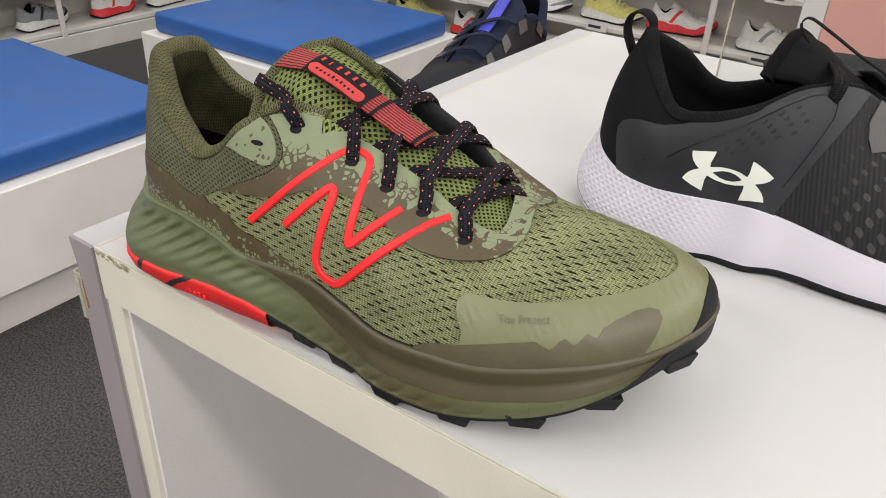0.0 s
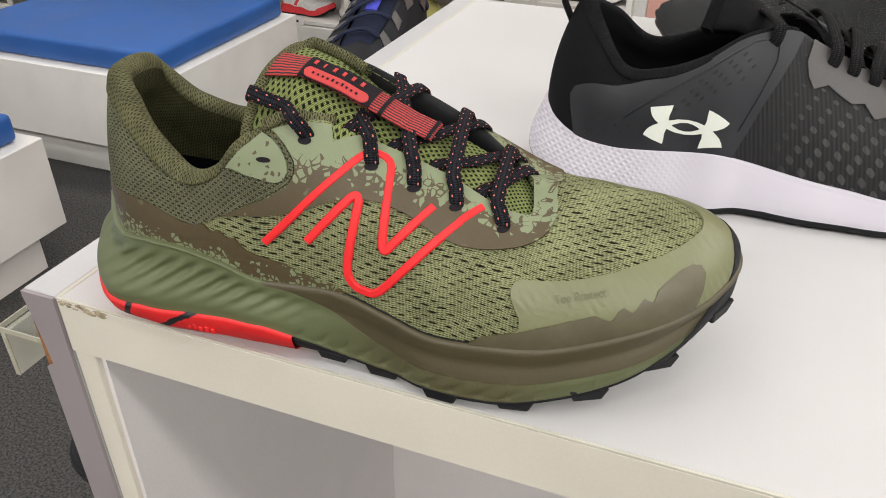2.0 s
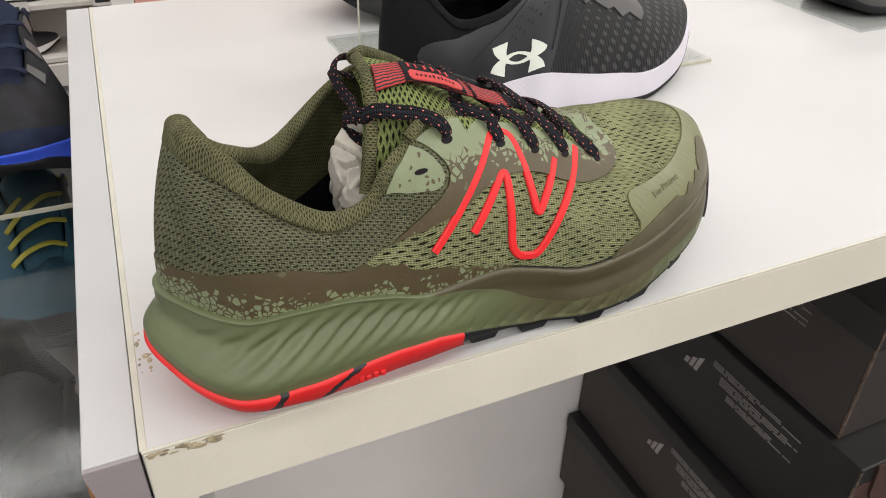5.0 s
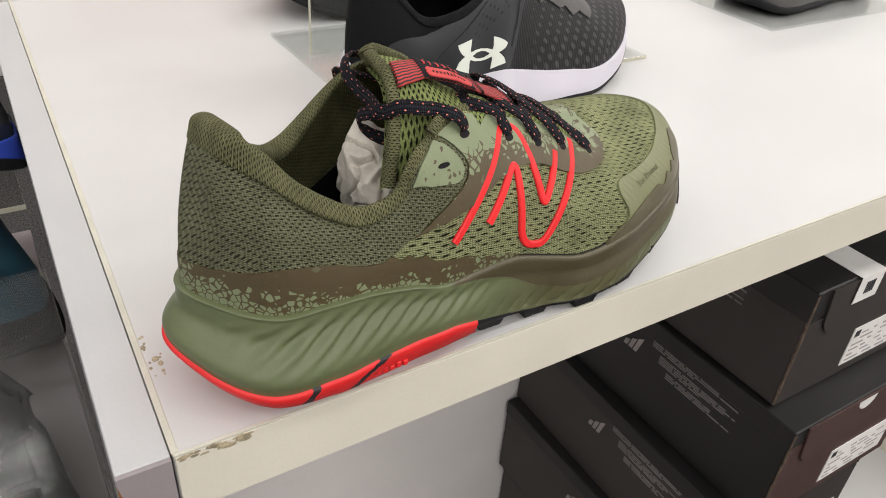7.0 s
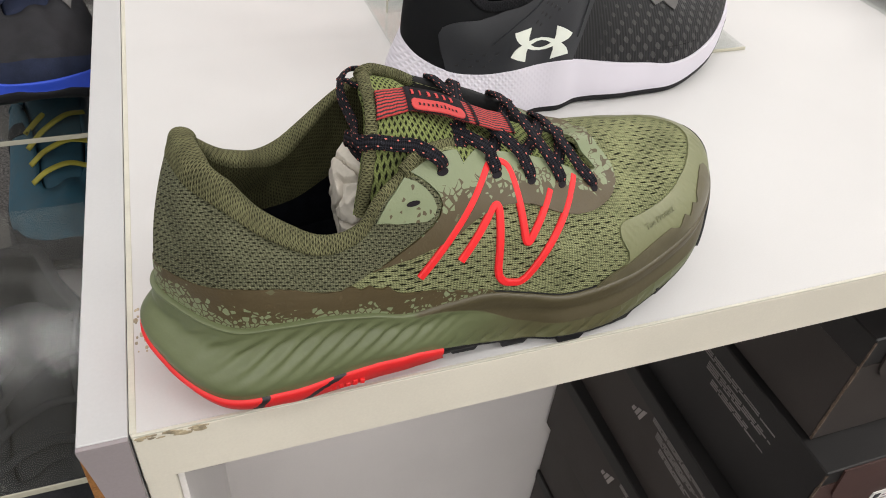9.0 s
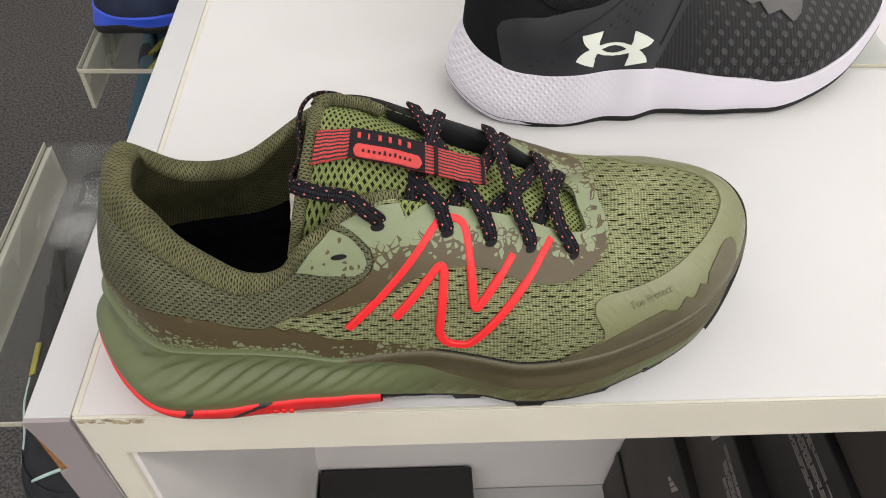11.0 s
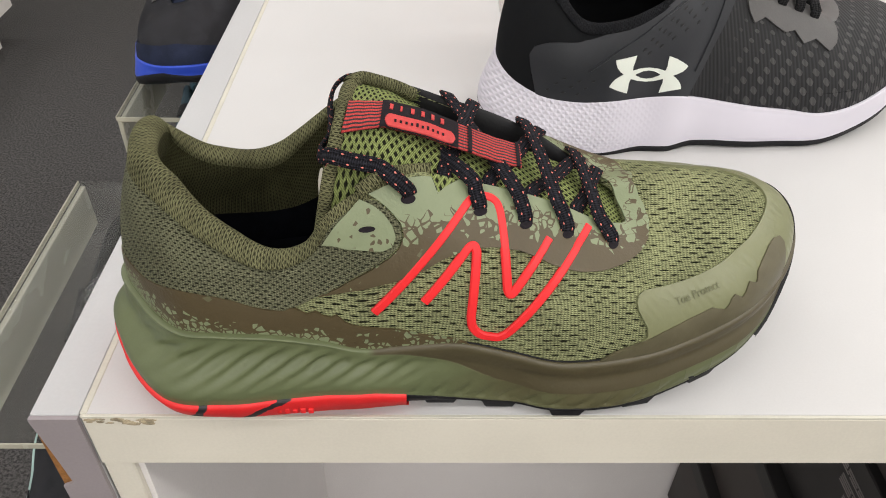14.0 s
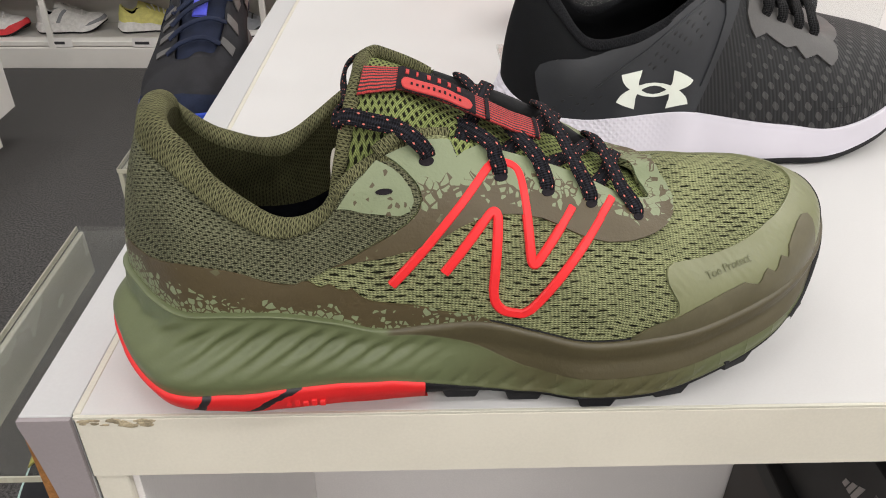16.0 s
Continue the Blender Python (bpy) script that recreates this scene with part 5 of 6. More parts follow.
for i, hs in enumerate((6.62, 8.55, 9.25, 9.95, 10.65)):
    e, far = on_trainer(hs, 0.97, 0.003), on_trainer(20.7 - i * 0.9, 0.97, 0.002)
    up = np.array([0, 0, 0.009 if i else 0.007])
    v, f, uv = strap([on_trainer(hs + 0.05, 0.85, -0.002), on_trainer(hs + 0.03, 0.90, 0.003), e + np.array([0, 0, 0.003]), e * 0.65 + far * 0.35 + up, e * 0.3 + far * 0.7 + up, far], 0.0068, 0.0024, [SIDE_UP, SIDE_UP, (0.3, -0.4, 1), TOP_UP, TOP_UP, TOP_UP], 40, 10)
    solid("lace", v, f, M_LACE_PLAIN, trainer, "flat black lace", uv)
for hs in (8.7, 9.5, 10.2):
    e, far = on_trainer(hs, 0.97, 0.001), on_trainer(20.2 - (hs - 8.7) * 1.25, 0.97, 0.001)
    v, f, uv = strap([e, e * 0.65 + far * 0.35 + np.array([0, 0, .006]), e * 0.3 + far * 0.7 + np.array([0, 0, .006]), far], 0.0068, 0.0024, TOP_UP, 24, 10)
    solid("lace", v, f, M_LACE_PLAIN, trainer, "", uv)

# ---- display table with its cubby ----
TW, TD, BAND = 1.30, 0.615, 0.034
table = thing("display_table", "white laminate display table with a cream edge band", "table")
part("tabletop", box(0.0, TW, 0.0013, TD, H - BAND, H, 0.0003), M_WHITE, table, "white laminate top")
part("front_edge_band", box(0.0004, TW, -0.0002, 0.0012, H - BAND, H - 0.0012, 0.0004), M_EDGE, table, "cream plastic edge band")
part("front_edge_line", box(0.0002, TW, -0.0003, 0.0012, H - 0.0012, H + 0.0002, 0.0002), M_EDGELINE, table, "yellowed band rim")
part("side_edge_line", box(-0.0004, 0.0026, 0.0014, TD, H - 0.0012, H + 0.0003, 0.0003), M_EDGELINE, table, "yellowed band rim")
part("side_panel", box(0.0002, 0.0135, 0.0010, TD - 0.01, 0.0, H - BAND - 0.0005, 0.0006), M_EDGE, table, "cream side upright")
part("side_panel", box(TW - 0.02, TW, 0.001, TD - 0.01, 0.0, H - BAND - 0.0005, 0.0006), M_EDGE, table, "cream side upright")
part("back_panel", box(0.0135, TW - 0.02, 0.332, 0.345, 0.0, H - BAND - 0.0005), M_PANEL, table, "pale mauve inner panel")
part("inner_lining", box(0.0137, 0.0165, 0.004, 0.331, 0.0, H - BAND - 0.0008), M_PANEL, table, "pale inner side")
part("bottom_shelf", box(0.0170, TW - 0.021, 0.004, 0.331, 0.08, 0.10, 0.001), M_WHITE, table, "white bottom shelf")
grey = thing("grey_end_panel", "grey laminate end panel with a chipped raw edge, against the table", "panel")
part("board", box(-0.0212, -0.0008, 0.0010, TD, 0.0, H - 0.0002, 0.0004), M_GREY, grey, "light grey laminate board")


def flat_prism(rim, y0, y1):
    """A board cut to an outline of x, z, between two depths."""
    bm = bmesh.new()
    for y in (y0, y1):
        bm.faces.new([bm.verts.new((x, y, z)) for x, z in rim])
    bm.verts.ensure_lookup_table()
    n = len(rim)
    for i in range(n):
        bm.faces.new([bm.verts[k] for k in (i, (i + 1) % n, n + (i + 1) % n, n + i)])
    bmesh.ops.recalc_face_normals(bm, faces=list(bm.faces))
    return bm


BROKEN = [(-0.0213, H - 0.051), (-0.0160, H - 0.048), (-0.0169, H - 0.038), (-0.0182, H - 0.026), (-0.0198, H - 0.013), (-0.0213, H - 0.004)]
part("front_edge", flat_prism([(-0.0213, H - 0.0008), (-0.0009, H - 0.0008), (-0.0009, 0.0), (-0.0213, 0.0)] + BROKEN, -0.0012, 0.0009), M_GREYSIDE, grey, "mauve grey edge strip, broken at one corner")
part("chipped_edge", flat_prism(BROKEN, 0.0002, 0.0008), M_CHIP, grey, "raw brown fibreboard")
M_DIRT = plain("brown_grime", (0.36, 0.30, 0.20), 0.7, 0.4, 300, 1500, 0.5)
bm = bmesh.new()
rng = random.Random(4)
spots = [(0.002 + rng.random() * 0.028, -0.0003, H - 0.0015 - rng.random() * 0.0035, 0.0006 + rng.random() * 0.0017, 0) for _ in range(26)]
for x, y, z, r, _ in spots:
    bmesh.ops.create_icosphere(bm, subdivisions=1, radius=r, matrix=Matrix.Translation((x, y, z)) @ Matrix.Diagonal((1.6, 0.18, 0.6, 1)))
for i in range(16):
    y = 0.045 + rng.random() * 0.03
    bmesh.ops.create_icosphere(bm, subdivisions=1, radius=0.0004 + rng.random() * 0.0010, matrix=Matrix.Translation((0.0035 + rng.random() * 0.006, y, H)) @ Matrix.Diagonal((1, 1.5, 0.15, 1)))
tagged(part("grime", bm, M_DIRT, table, "scuffed brown marks by the corner"), kind="stuff")

for ob in list(table.children) + list(grey.children):
    for vert in ob.data.vertices:
        vert.co.x += 0.022 * max(0.0, vert.co.y) * (1 - min(1.0, max(0.0, vert.co.x / TW)))

# shoe boxes in the cubby
M_BOX = plain("dark_box_card", (0.033, 0.0265, 0.0240), 0.55, 0.1, 6, 500, 0.15)
M_BOX_LID = plain("black_box_lid", (0.0105, 0.0095, 0.0095), 0.5, 0.12, 6, 500, 0.15)
M_BOX_END = plain("maroon_box_end", (0.060, 0.030, 0.026), 0.5, 0.12, 6, 500, 0.15)
M_BOX_PRINT = plain("grey_print", (0.32, 0.29, 0.28), 0.6, 0.1, 60, 500, 0.0)
M_BOX_FAINT = plain("faint_print", (0.20, 0.185, 0.18), 0.6, 0.1, 60, 500, 0.0)
M_LABEL = plain("white_label", (0.74, 0.72, 0.70), 0.5, 0.04, 30, 600, 0.05)
M_INK = plain("label_ink", (0.03, 0.03, 0.035), 0.6, 0.1, 60, 500, 0.0)


M_CARD = plain("worn_card", (0.13, 0.095, 0.075), 0.8, 0.3, 200, 900, 0.4)


def worn_corner(rr, tall):
    """A thin ragged strip of bare card along the box's front corner."""
    pts = np.array([[(-0.0008 - 0.0003 * (k % 2), -0.0022, z), (-0.0002 + rr.random() * 0.0010, -0.0022, z), (-0.0008, -0.0006 + rr.random() * 0.0008, z)] for k, z in enumerate(np.linspace(0.002, tall - 0.002, 22))])
    return grid(pts, False, True)


def shoe_box(x, z, depth0, lid_drop, turn, label, end):
    """Hinged shoe box, its long side to the left and its end to the front."""
    L, W, T = 0.325, 0.20, 0.122
    ob = thing("shoe_box", label, "box", pose(x, depth0, z, 0, 0, turn), "stacked shoe boxes")
    part("tray", box(0, W, 0, L, 0, T - 0.002, 0.0012), M_BOX_LID if end is M_BOX_END and z > 0.5 else M_BOX, ob, "dark card tray")
    part("lid", box(-0.0015, W + 0.0015, -0.0015, L, T - lid_drop, T + 0.0012, 0.0012), M_BOX_LID, ob, "black hinged lid")
    turn_in = [(0.020 + 0.024 - 0.024 * math.cos(q), T - 0.052 + 0.024 - 0.024 * math.sin(q)) for q in np.linspace(0, math.pi / 2, 8)]
    rim = [(0.016, T - 0.0005)] + turn_in + [(W - px, pz) for px, pz in turn_in[::-1]] + [(W - 0.016, T - 0.0005)]
    part("end_flap", flat_prism(rim, -0.0036, -0.0018), end, ob, "folded end flap with rounded corners")
    part("end_face", box(0.001, W - 0.001, -0.0014, -0.0002, 0.001, T - lid_drop - 0.001), end, ob, "box end")
    a = np.linspace(math.pi, 2 * math.pi, 14)
    half = [(W / 2 + 0.013 * math.cos(q), -0.0040, T - 0.0012 + 0.013 * math.sin(q)) for q in a]
    back = [(p, -0.0030, r) for p, _, r in half]
    k = len(half)
    solid("finger_hole", half + back, [tuple(range(k)), tuple(range(2 * k - 1, k - 1, -1))] + [(i, i + k, i + 1 + k, i + 1) for i in range(k - 1)], M_LABEL if end is M_BOX_END else M_OUT_BLACK, ob, "half-round finger notch", None, False)
    for i in range(3):
        h, y = 0.0085 + i * 0.0062, 0.196 - i * 0.0068
        flat_pts = [(y, 0.072), (y - 0.0048, 0.072), (y - 0.0048 - h * 0.30, 0.072 + h), (y - h * 0.30 * 0.7, 0.072 + h * 0.80)]
        v = [(x, a, b) for x in (-0.0005, 0.0001) for a, b in flat_pts]
        solid("print_stripe", v, [(0, 1, 2, 3), (7, 6, 5, 4), (0, 4, 5, 1), (1, 5, 6, 2), (2, 6, 7, 3), (3, 7, 4, 0)], M_BOX_PRINT, ob, "pale slanted stripe", None, False)
    rr = random.Random(int(x * 1000 + z * 77))
    z0 = 0.106
    for i in range(11):
        z0 -= 0.0026 + 0.0030 * (i in (4, 8))
        y0, y1 = 0.160 - 0.012 * (i // 4), 0.052 + rr.random() * 0.035 + 0.02 * (i in (3, 7))
        while y0 > y1 + 0.004:
            word = min(y0 - y1, rr.uniform(0.010, 0.030))
            part("print_bar", box(-0.0004, 0.0, y0 - word, y0, z0 - 0.0014, z0), M_BOX_FAINT, ob, "faint grey line of print")
            y0 -= word + 0.0022
    lab = part("paper_label", box(0.085, 0.185, -0.0022, -0.0015, 0.012, 0.055), M_LABEL, ob, "white size label")
    part("label_bar", box(0.089, 0.096, -0.0026, -0.0021, 0.044, 0.051), M_INK, lab, "black printed block")
    for i in range(6):
        a = 0.090 + 0.010 * (i > 3)
        while a < 0.172:
            b = a + rr.uniform(0.004, 0.020)
            part("label_bar", box(a, b, -0.0026, -0.0021, 0.016 + i * 0.0058, 0.0175 + i * 0.0058), M_GREYSIDE, lab, "grey line of print")
            a = b + rr.uniform(0.003, 0.020)
    solid("worn_edge", *worn_corner(rr, T), M_CARD, ob, "worn brown card edge", None, False)
    return ob


BOXES = [(0.487, 0.740, 0.024, 0.03, 0.0, M_BOX), (0.482, 0.615, -0.006, 0.125, 0.0, M_BOX_END), (0.466, 0.490, 0.004, 0.02, -1.0, M_BOX), (0.462, 0.366, 0.002, 0.02, 0.8, M_BOX_END), (0.470, 0.242, 0.004, 0.02, 0.0, M_BOX), (0.468, 0.118, 0.003, 0.02, 0.0, M_BOX)]
for i, (bx, bz, by, drop, turn, end) in enumerate(BOXES):
    shoe_box(bx, bz - 0.018, by, 0.02 if drop > 0.1 else drop, turn, "dark shoe box with pale printed stripes, stacked under the table", end)
tag_ob = thing("price_sticker", "small white security sticker on a shoe box", "sticker", pose(0.552, 0.0190, 0.8455))
part("paper", box(-0.016, 0.016, -0.0002, 0.0003, -0.026, 0.0006), M_LABEL, tag_ob, "white front half")
part("paper", box(-0.016, 0.016, 0.0004, 0.040, 0.0003, 0.0008), M_LABEL, tag_ob, "white folded top half")
for i in range(5):
    part("code_bar", box(-0.006 + i * 0.0026, -0.0045 + i * 0.0026, -0.0006, -0.0002, -0.018, -0.006), M_INK, tag_ob, "dark printed bar")
flat = thing("black_box", "flat black card box at the bottom of the shelf space", "box", pose(0.03, 0.10, 0.1))
part("tray", box(0, 0.22, 0, 0.225, 0, 0.085, 0.002), M_BOX_LID, flat)
part("lid", box(-0.002, 0.222, -0.002, 0.227, 0.07, 0.09, 0.002), M_BOX_LID, flat, "black lid")

# acrylic shelves on the end panel


def acrylic_shelf(label, y0, y1, z, x_out):
    ob = thing("acrylic_shelf", label, "shelf")
    part("plate", box(x_out, -0.0213, y0, y1, z - 0.004, z, 0.0006), M_ACRYL, ob, "clear plate")
    part("lip", box(x_out, x_out + 0.004, y0 + 0.0005, y1 - 0.0005, z - 0.042, z - 0.0045, 0.0006), M_ACRYL_LIP, ob, "down-turned lip, whitened for the light it reflects")
    part("plate_rim", box(x_out, -0.0213, y0 - 0.0012, y0 - 0.0002, z - 0.0042, z + 0.0002, 0.0003), M_ACRYL_EDGE, ob, "pale cut edge")
    part("plate_rim", box(x_out - 0.0012, x_out - 0.0002, y0, y1, z - 0.0042, z + 0.0002, 0.0003), M_ACRYL_EDGE, ob, "pale cut edge")
    part("lip_rim", box(x_out, x_out + 0.004, y0 - 0.0010, y0 + 0.0002, z - 0.042, z - 0.0045, 0.0003), M_ACRYL_EDGE, ob, "pale cut edge")
    return ob


acrylic_shelf("clear acrylic shoe shelf on the grey end panel, empty", 0.050, 0.291, 0.859, -0.126)
acrylic_shelf("clear acrylic shelf carrying a black running shoe", 0.386, 0.640, 0.859, -0.126)


def blue_toe():
    """Black foam with a bright blue front."""
    m = Nodes("blue_toe_foam", 0.5)
    x, y, z = m.axes()
    wave = m.math("ADD", x, m.math("MULTIPLY", m.math("SINE", m.math("MULTIPLY", z, 240.0)), 0.006))
    m.colour(m.mix(m.step(wave, 0.228, 0.232), m.mix(m.noise(60.0, 3), (0.018, 0.018, 0.020), (0.030, 0.030, 0.034)), m.mix(m.noise(40.0, 3), (0.022, 0.065, 0.50), (0.030, 0.085, 0.62))))
    m.bump(m.noise(300.0, 2), 0.2, 0.0006)
    return m.mat


M_BLUE_TOE = blue_toe()
M_VIOLET = plain("violet_webbing", (0.055, 0.065, 0.50), 0.6, 0.15, 80, 900, 0.3)
M_NAVY = plain("navy_textile", (0.016, 0.021, 0.042), 0.8, 0.2, 80, 900, 0.4)
M_DARKTEX = plain("dark_grey_textile", (0.022, 0.022, 0.025), 0.8, 0.2, 80, 900, 0.4)
M_TEAL = plain("teal_textile", (0.009, 0.050, 0.078), 0.7, 0.15, 80, 900, 0.3)
M_YELLOW = plain("yellow_trim", (0.30, 0.27, 0.03), 0.6, 0.1, 80, 900, 0.2)
blue_runner = plain_shoe("running_shoe", "black running shoe with a bright blue sole on an acrylic shelf", pose(-0.128, 0.690, 0.8595, 0, 0, -90), M_DARKTEX, M_BLUE_TOE, M_NAVY, M_NAVY)
v, f, uv = strap([tongue_at(q, 0.0, 0.004) for q in np.linspace(1.0, 0.45, 6)], 0.014, 0.002, (0.4, 0, 1), 24, 8)
solid("tongue_stripe", v, f, M_VIOLET, blue_runner, "violet blue webbing stripe", uv)
for i in range(1, 5):
    for hs in (HOLES[i][0] - 0.25, 21.4 - (i - 1) * 1.02):
        cut_panel("lace_loop", RUNNER, [(hs - 0.22, 0.74), (hs + 0.22, 0.74), (hs + 0.16, 0.97), (hs - 0.16, 0.97)], 0.0012, M_T_GREY, blue_runner, "grey lace loop", 0.2, 0.1)
scuffed = plain_shoe("running_shoe", "dark running shoe with yellow details below the acrylic shelf", pose(-0.140, 0.345, 0.7005, 0, 0, -90), M_DARKTEX, M_OUT_BLACK, M_DARKTEX, M_DARKTEX, 1, M_DARKTEX)
cut_panel("side_patch", RUNNER, [(9.0, 0.45), (10.2, 0.42), (10.4, 0.62), (9.3, 0.66)], 0.0012, M_YELLOW, scuffed, "yellow printed patch")
M_PIPE = plain("pale_teal_piping", (0.36, 0.50, 0.47), 0.5, 0.1, 80, 900, 0.1)
raised_stroke("piping", RUNNER, [(8.0, 0.10), (9.2, 0.30), (10.4, 0.34), (11.6, 0.30), (12.8, 0.16)], 0.0022, 0.0012, M_PIPE, scuffed, "pale teal piping line")
raised_stroke("piping", RUNNER, [(13.6, 0.30), (14.4, 0.52), (15.4, 0.58), (16.2, 0.44)], 0.0022, 0.0012, M_PIPE, scuffed, "pale teal piping line")
plain_shoe("running_shoe", "teal running shoe with yellow details below the acrylic shelf", pose(-0.135, 0.665, 0.7005, 0, 0, -90), M_TEAL, M_DARKTEX, M_TEAL, M_YELLOW, 1, M_DARKTEX)
ledge = thing("shoe_ledge", "slim dark ledge low on the grey end panel", "shelf")
part("board", box(-0.105, -0.0213, 0.07, 0.62, 0.690, 0.70, 0.001), M_GREYSIDE, ledge)

# behind the trainer: acrylic sign holder and two dark shoes
stand = thing("sign_holder", "clear acrylic sign holder standing on the table", "sign holder", pose(0.205, 0.262, H))
part("base", box(0, 0.295, 0, 0.175, 0.0002, 0.003, 0.0005), M_ACRYL, stand, "clear base plate")
part("base_rim", box(0, 0.295, -0.0012, -0.0002, 0.0002, 0.003, 0.0003), M_ACRYL_EDGE, stand, "pale cut edge")
part("sheet", box(0.012, 0.295, 0.108, 0.111, 0.0032, 0.21, 0.0005), M_ACRYL, stand, "clear upright sheet")
part("sheet_rim", box(0.0108, 0.0118, 0.108, 0.111, 0.0032, 0.21, 0.0003), M_ACRYL_EDGE, stand, "pale cut edge")
plain_shoe("training_shoe", "dark grey sports shoe standing on the white table", pose(0.535, 0.560, H, 0, 0, 178) @ Matrix.Diagonal((1, 1, 0.74, 1)), M_DARKTEX, M_DARKTEX, M_DARKTEX, M_LACE_PLAIN)
plain_shoe("training_shoe", "dark grey sports shoe beside a clear acrylic plate", pose(0.70, 0.30, H + 0.0032, 0, 0, 4), M_DARKTEX, M_T_GREY, M_DARKTEX, M_LACE_PLAIN)
plate = thing("acrylic_plate", "clear acrylic plate under a dark shoe", "plate", pose(0.69, 0.27, H))
part("sheet", box(0, 0.24, 0, 0.15, 0.0002, 0.003, 0.0005), M_ACRYL, plate)

# ---- benches ----


def bench(x0, x1, y0, y1, label):
    ob = thing("bench", label, "bench")
    part("base", box(x0 - 0.035, x1 + 0.035, y0 - 0.035, y1 + 0.035, 0.125, 0.372, 0.002), M_BENCH, ob, "white laminate box")
    part("plinth", box(x0 + 0.02, x1 - 0.02, y0 + 0.02, y1 - 0.02, 0.0, 0.1245), M_BENCH, ob, "white recessed plinth")
    part("cushion", box(x0, x1, y0, y1, 0.373, 0.446, 0.016, None, 4), M_BLUE, ob, "blue vinyl pad", True)
    return ob


bench(-2.12, -1.305, -0.55, 1.04, "white box bench with a blue vinyl pad on the carpet")
bench(-2.08, -1.275, 1.53, 2.25, "white box bench with a blue vinyl pad on the carpet")

# ---- room ----
tagged(part("floor", box(ROOM_W - 0.1, ROOM_E + 0.1, ROOM_S - 0.1, ROOM_N + 0.1, -0.1, 0.0), M_CARPET), "dark grey speckled carpet", "floor", "", "structure")
tagged(part("ceiling", box(ROOM_W - 0.1, ROOM_E + 0.1, ROOM_S - 0.1, ROOM_N + 0.1, ROOM_TOP, ROOM_TOP + 0.1), M_CEIL), "white ceiling", "ceiling", "", "structure")
for nm, b in (("wall_west", (ROOM_W - 0.1, ROOM_W, ROOM_S, ROOM_N)), ("wall_east", (ROOM_E, ROOM_E + 0.1, ROOM_S, ROOM_N)), ("wall_south", (ROOM_W - 0.1, ROOM_E + 0.1, ROOM_S - 0.1, ROOM_S)), ("wall_north", (ROOM_W - 0.1, ROOM_E + 0.1, ROOM_N, ROOM_N + 0.1))):
    tagged(part(nm, box(*b, 0.0, ROOM_TOP), M_WALL), "plain pale shop wall", "wall", "", "structure")
M_GLOW = Nodes("lit_diffuser", 0.5)
M_GLOW.colour((0.8, 0.8, 0.8)).put(M_GLOW.bsdf, Emission_Color=(1.0, 0.975, 0.945), Emission_Strength=0.35)
M_GLOW = M_GLOW.mat
for px, py in PANELS:
    ob = thing("ceiling_light", "flat white ceiling light panel", "light", pose(px, py, ROOM_TOP), "ceiling lights")
    part("frame", box(-0.6, 0.6, -0.165, 0.165, -0.045, 0.0, 0.002), M_WHITE, ob)
    part("diffuser", box(-0.58, 0.58, -0.145, 0.145, -0.052, -0.0455), M_GLOW, ob, "glowing white diffuser")

# wall shelving with shoes
M_SHELF = plain("shelf_laminate", (0.68, 0.66, 0.62), 0.5, 0.05, 6, 500, 0.05)


def wall_shelves(label, m, length, levels):
    ob = thing("wall_shelving", label, "shelving", m)
    part("back", box(0, length, 0.27, 0.29, 0, 1.9), M_SHELF, ob, "pale back panel")
    part("plinth", box(0, length, 0.0, 0.269, 0, 0.09, 0.002), M_SHELF, ob, "pale plinth")
    for z in levels:
        part("shelf", box(0, length, 0.01, 0.269, z - 0.02, z, 0.002), M_SHELF, ob, "pale shelf board")
    for x in np.arange(0, length + 0.01, 0.9):
        part("upright", box(x - 0.012, x + 0.012, 0.0, 0.012, 0.09, 1.9, 0.001), M_SHELF, ob, "slim upright")
    return ob


LEVELS = (0.115, 0.32, 0.56, 0.80, 1.04)
wall_shelves("pale wall shelving with rows of sports shoes", pose(-3.2, 3.0, 0), 5.4, LEVELS)
wall_shelves("pale wall shelving with rows of sports shoes", pose(-3.16, -1.8, 0, 0, 0, 90), 4.5, LEVELS)
PAINTS = [plain("shop_shoe_" + n, c, 0.6, 0.1, 60, 600, 0.2) for n, c in (("white", (0.75, 0.74, 0.72)), ("black", (0.02, 0.02, 0.022)), ("red", (0.72, 0.04, 0.05)), ("yellow", (0.72, 0.68, 0.22)), ("grey", (0.25, 0.26, 0.28)), ("mint", (0.45, 0.62, 0.52)))]
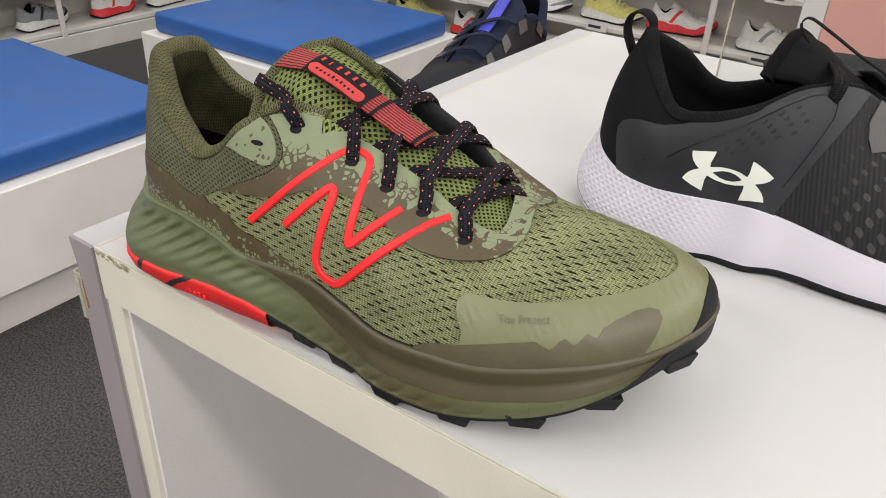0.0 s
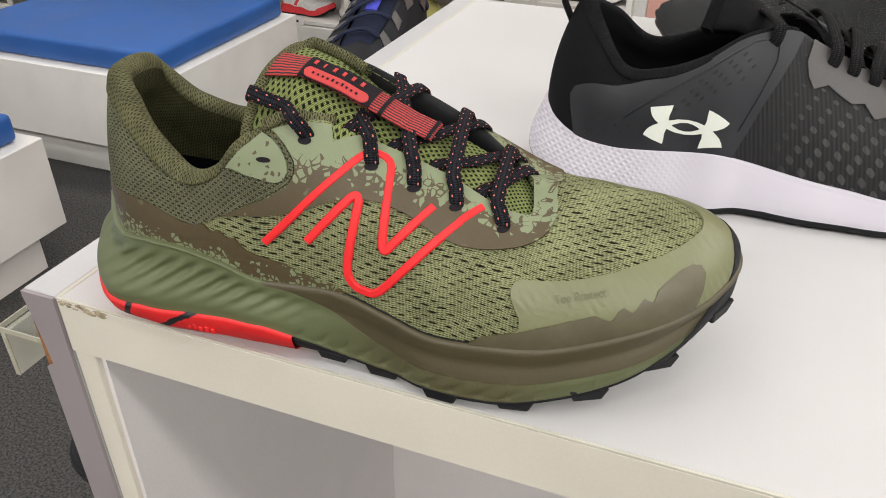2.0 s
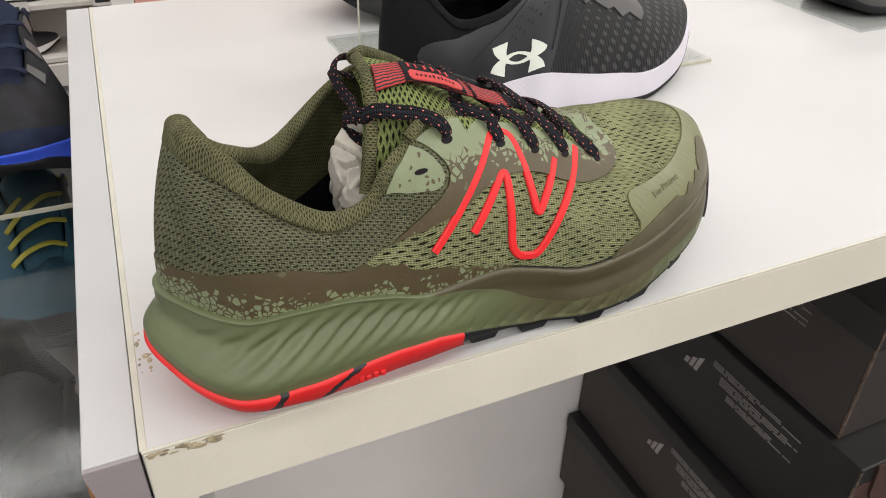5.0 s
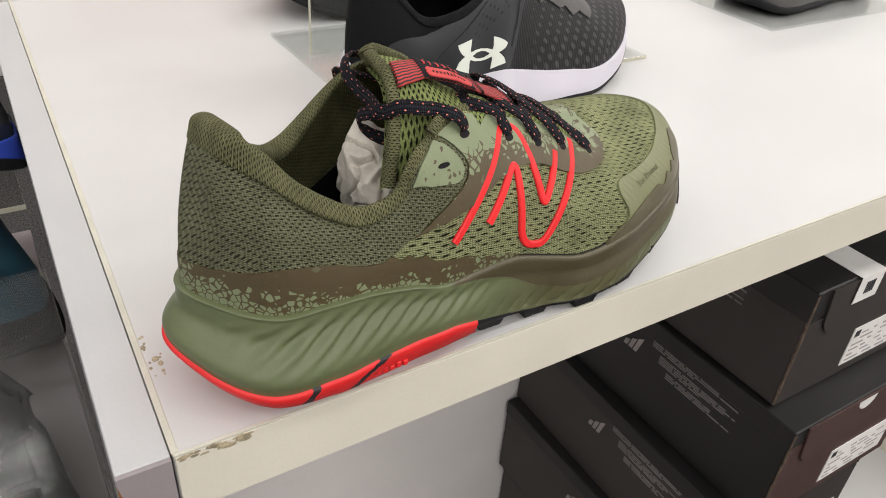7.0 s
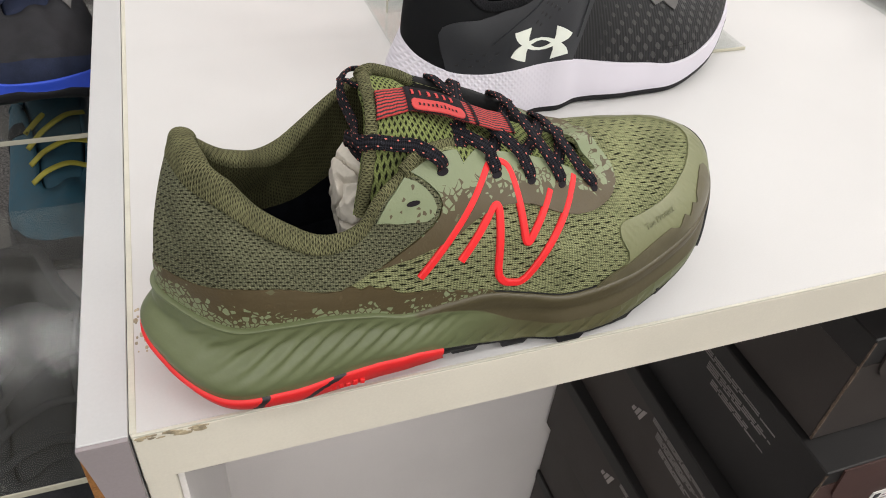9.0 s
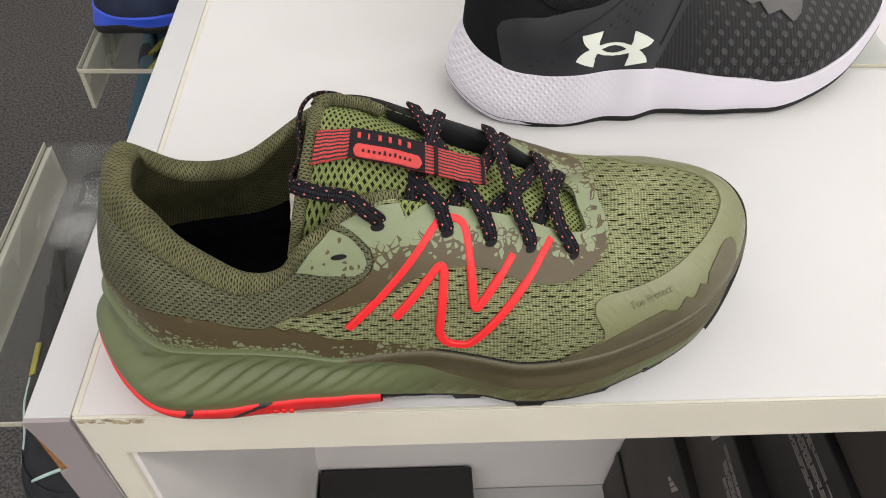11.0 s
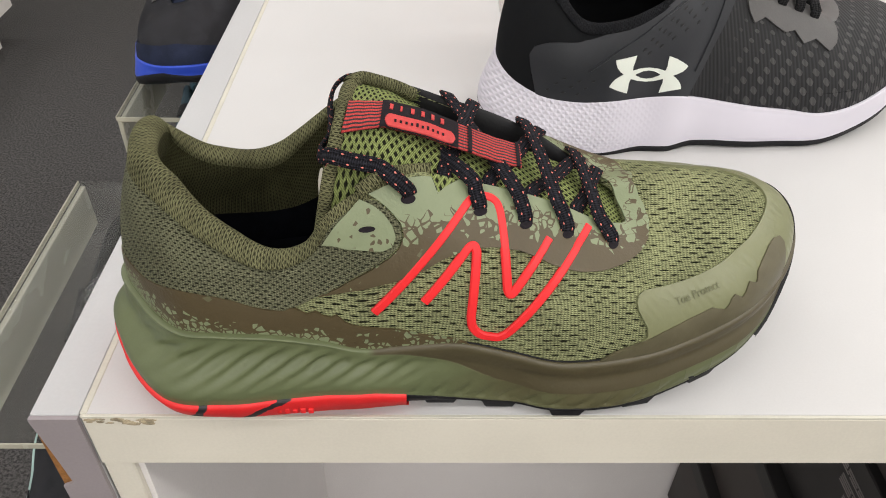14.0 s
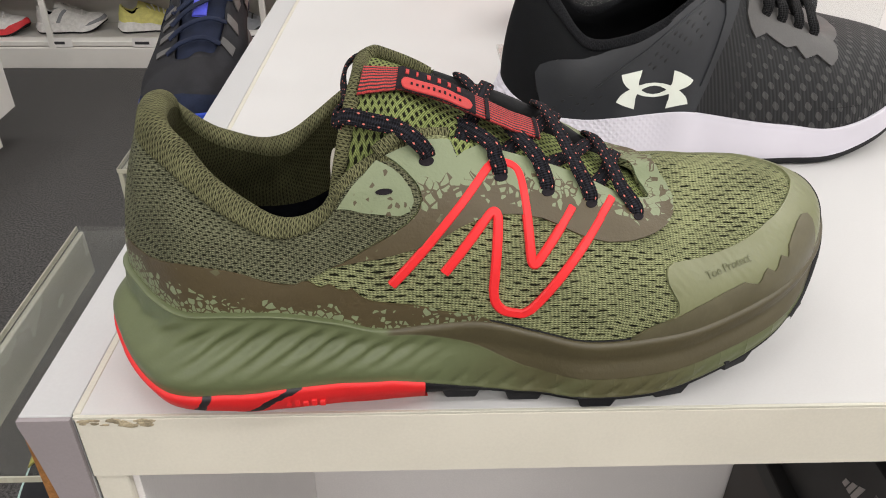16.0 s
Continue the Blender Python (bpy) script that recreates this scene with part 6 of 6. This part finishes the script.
kinds = [plain_shoe("sports_shoe", "%s sports shoe on a wall shelf" % n, pose(-3.1 + i * 0.02, 3.14, LEVELS[2]), PAINTS[a], PAINTS[b], PAINTS[c], PAINTS[d], 0, PAINTS[e], "shoes on the wall shelves")
         for i, (n, a, b, c, d, e) in enumerate((("white", 0, 0, 0, 0, 4), ("black", 1, 0, 1, 1, 1), ("white and red", 0, 2, 0, 0, 2), ("pale yellow", 3, 0, 3, 0, 3), ("grey", 4, 0, 4, 1, 1), ("mint", 5, 0, 0, 0, 5)))]
rng = random.Random(11)
price = thing("price_tag", "small white price tag on the shelf front", "price tag", pose(-3.0, 3.005, LEVELS[1] + 0.012), "price tags")
part("card", box(-0.05, 0.05, -0.004, -0.002, -0.02, 0.02), M_LABEL, price)
part("print_bar", box(-0.04, 0.02, -0.0046, -0.0041, -0.008, 0.004), M_INK, price, "black print")
order = [1, 0, 4, 1, 3, 2, 0, 5, 1, 2, 4, 0, 3]
count = 0
for level, z in enumerate(LEVELS[:4]):
    for i in range(14):
        x = -2.95 + i * 0.355 + 0.05 * rng.random()
        kind = kinds[order[(count * 5 + level * 3 + i) % len(order)]]
        copy_thing(kind, pose(x, 3.09 + 0.02 * rng.random(), z + 0.0005, 0, 0, rng.uniform(-14, 8)))
        copy_thing(price, pose(x + 0.16, 3.005, z - 0.002))
        count += 1
for level, z in enumerate(LEVELS[:3]):
    for i in range(9):
        y = -0.2 + i * 0.36 + 0.05 * rng.random()
        copy_thing(kinds[order[(i * 3 + level) % len(order)]], pose(-3.24 + 0.02 * rng.random(), y, z + 0.0005, 0, 0, 90 + rng.uniform(-8, 14)))
for k, ob in enumerate(kinds):
    ob.matrix_world = pose(-2.9 + k * 0.36, 3.10, LEVELS[4] + 0.0005)

# salmon poster panel standing across the aisle
M_SALMON = plain("salmon_print", (0.72, 0.37, 0.32), 0.5, 0.06, 3, 400, 0.05)
poster = thing("poster_panel", "salmon pink printed display panel with a pale side edge", "poster", pose(0.10, 1.65, 0))
part("print", box(0, 1.3, 0, 0.03, 0.30, 1.9, 0.002), M_SALMON, poster, "salmon print")
part("side_edge", box(-0.05, -0.001, 0, 0.03, 0.30, 1.9, 0.002), M_LABEL, poster, "pale edge")
part("foot", box(0.1, 1.2, -0.15, 0.2, 0.0, 0.3, 0.004), M_GREY, poster, "grey foot")
